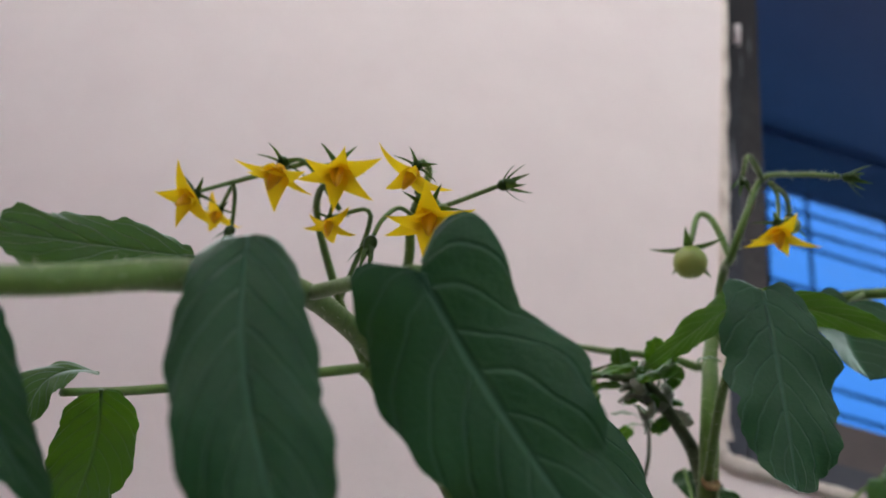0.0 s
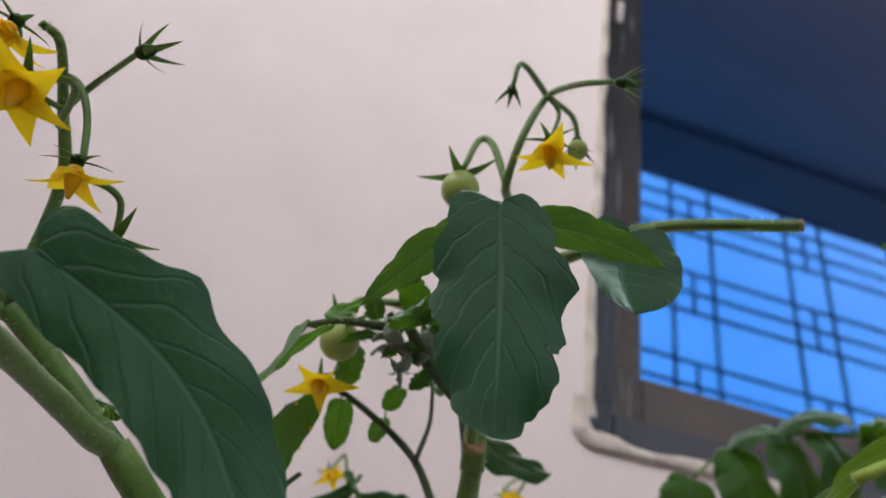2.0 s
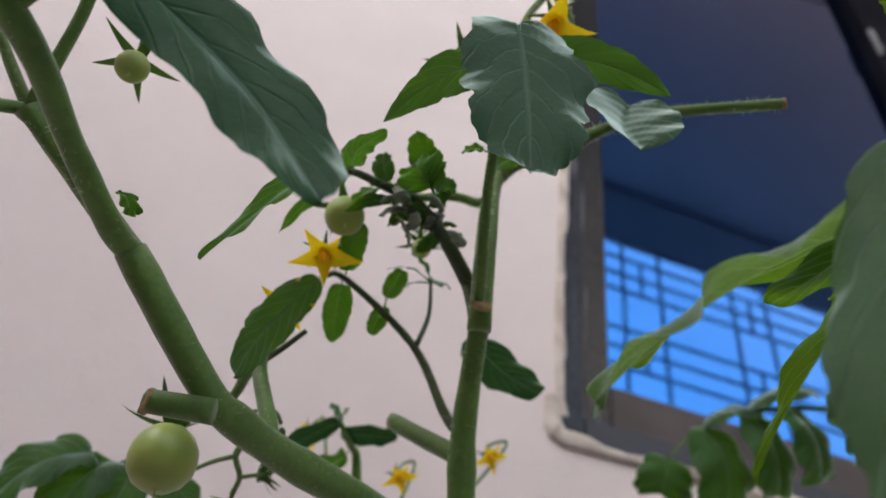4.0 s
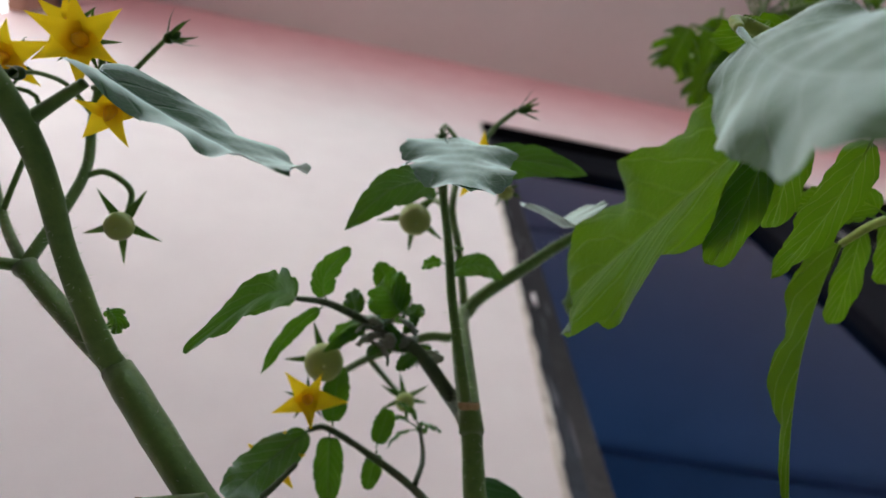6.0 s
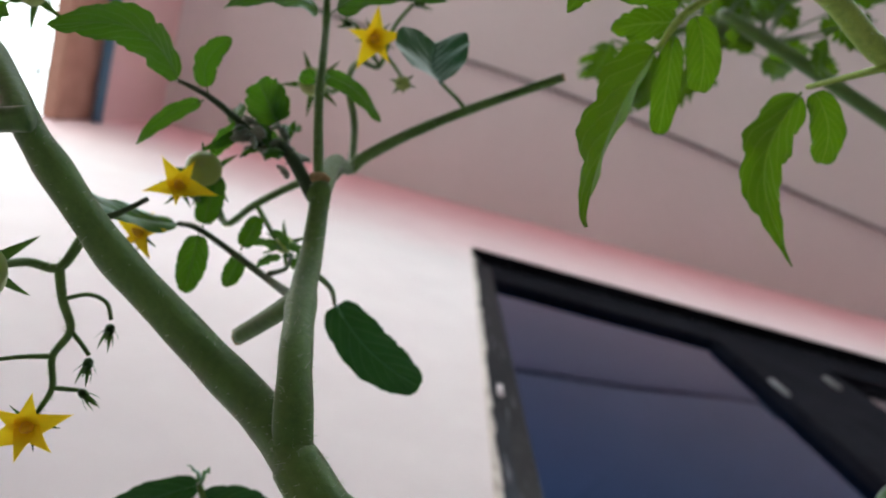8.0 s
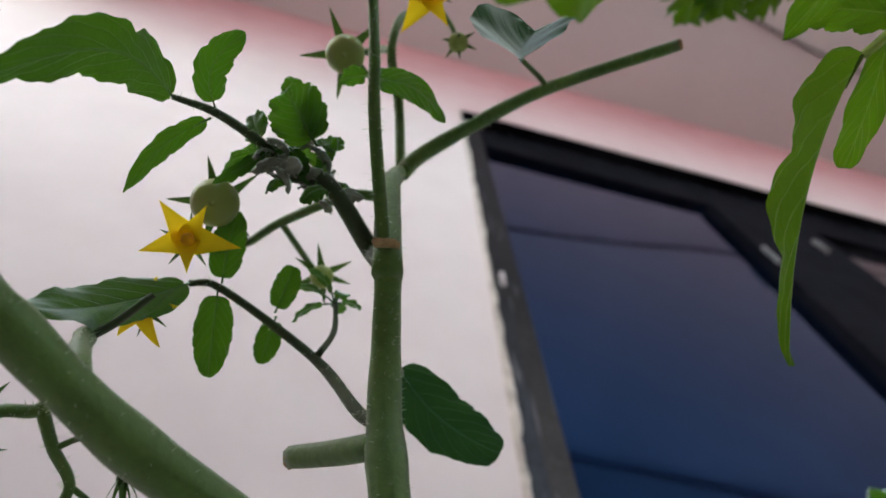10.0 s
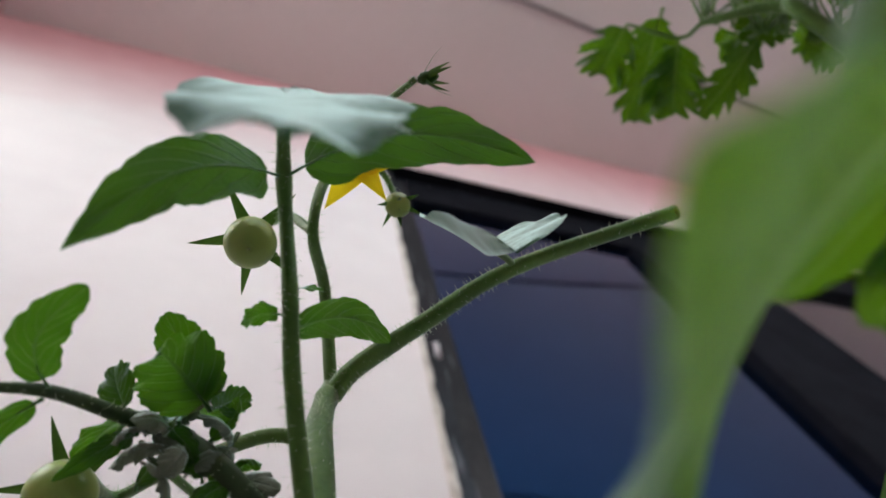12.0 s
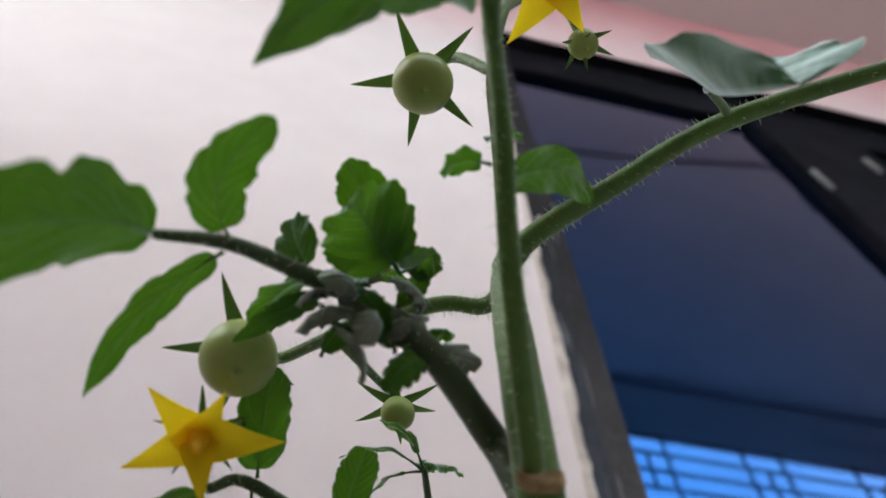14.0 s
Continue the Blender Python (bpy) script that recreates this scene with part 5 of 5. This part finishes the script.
# ---- low plant at the foot of the wall ----
pf = tagged(new("tomato_plant"), "small tomato plant at the foot of the wall", "plant", group="tomato plants")
stalk(pf, [(0.06, 0.32, 0.0), (0.06, 0.318, 0.4), (0.0590, 0.3080, 0.68), (0.0575, 0.3000, 0.7200), (0.0542, 0.2965, 0.7382), (0.0501, 0.2915, 0.7405), (0.0440, 0.2850, 0.7450)], 0.0030, 0.0009, "main_stem", sides=10)
stalk(pf, [(0.0590, 0.3080, 0.6800), (0.0250, 0.3050, 0.7000), (-0.0150, 0.2990, 0.7130), (-0.0300, 0.2950, 0.7170)], 0.0018, 0.0009, "branch")
blade(pf, (0.0440, 0.2850, 0.7450), (0.0220, 0.2925, 0.7200), (0.0315, 0.2835, 0.7405), (0.0345, 0.2935, 0.7345), (-0.5, -0.5, 0.7), lobes=0.1, teeth=4, fold=0.2, pet=0.02, taper=0.6, heart=0.6, mat=M_leaf_dark)
blade(pf, (0.0450, 0.2887, 0.7423), (0.0655, 0.2866, 0.7455), (0.0545, 0.2825, 0.7465), (0.0560, 0.2915, 0.7420), (0.2, -0.5, 0.8), lobes=0.1, teeth=4, fold=0.2, pet=0.05, taper=0.6, heart=0.6, mat=M_leaf_dark)
blade(pf, (0.0501, 0.2940, 0.7389), (0.0356, 0.2981, 0.7300), (0.0430, 0.2890, 0.7360), (0.0445, 0.3040, 0.7320), (-0.3, -0.5, 0.7), lobes=0.12, teeth=4, fold=0.2, pet=0.05, taper=0.6)
leaf(pf, (0.0440, 0.2850, 0.7450), (0.0385, 0.2823, 0.7490), (-0.3, -0.6, 0.6), 0.007, lobes=0.15, bend=0.15)
leaf(pf, (0.0445, 0.2855, 0.7450), (0.0455, 0.2815, 0.7490), (0.1, -0.6, 0.6), 0.006, lobes=0.15, bend=0.15)
for b3, t3, w3 in (((-0.0300, 0.2950, 0.7170), (-0.0500, 0.2940, 0.6980), 0.024), ((-0.0250, 0.2965, 0.7165), (-0.0330, 0.2900, 0.6900), 0.022), ((-0.0150, 0.2990, 0.7180), (-0.0160, 0.2890, 0.6950), 0.020), ((-0.0100, 0.2990, 0.7160), (0.0060, 0.2960, 0.7080), 0.014), ((-0.0200, 0.2985, 0.7170), (-0.0100, 0.2940, 0.7225), 0.010)):
    leaf(pf, b3, t3, (-0.2, -0.8, 0.5), w3, lobes=0.12, teeth=4, bend=0.18, pet=0.03, taper=0.6, heart=0.7)
for at in ((0.0372, 0.3380, 0.7617), (0.0785, 0.3361, 0.7525), (0.1134, 0.3224, 0.7657)):
    flower(pf, at, (0.3, -0.6, -0.5), 0.95, 5, 20)
    stalk(pf, [at, Vector(at) + Vector((0.003, 0.003, 0.0075)), Vector(at) + Vector((0.008, 0.006, 0.004)), (0.0600, 0.3100, 0.6800)], 0.0006, 0.0008)
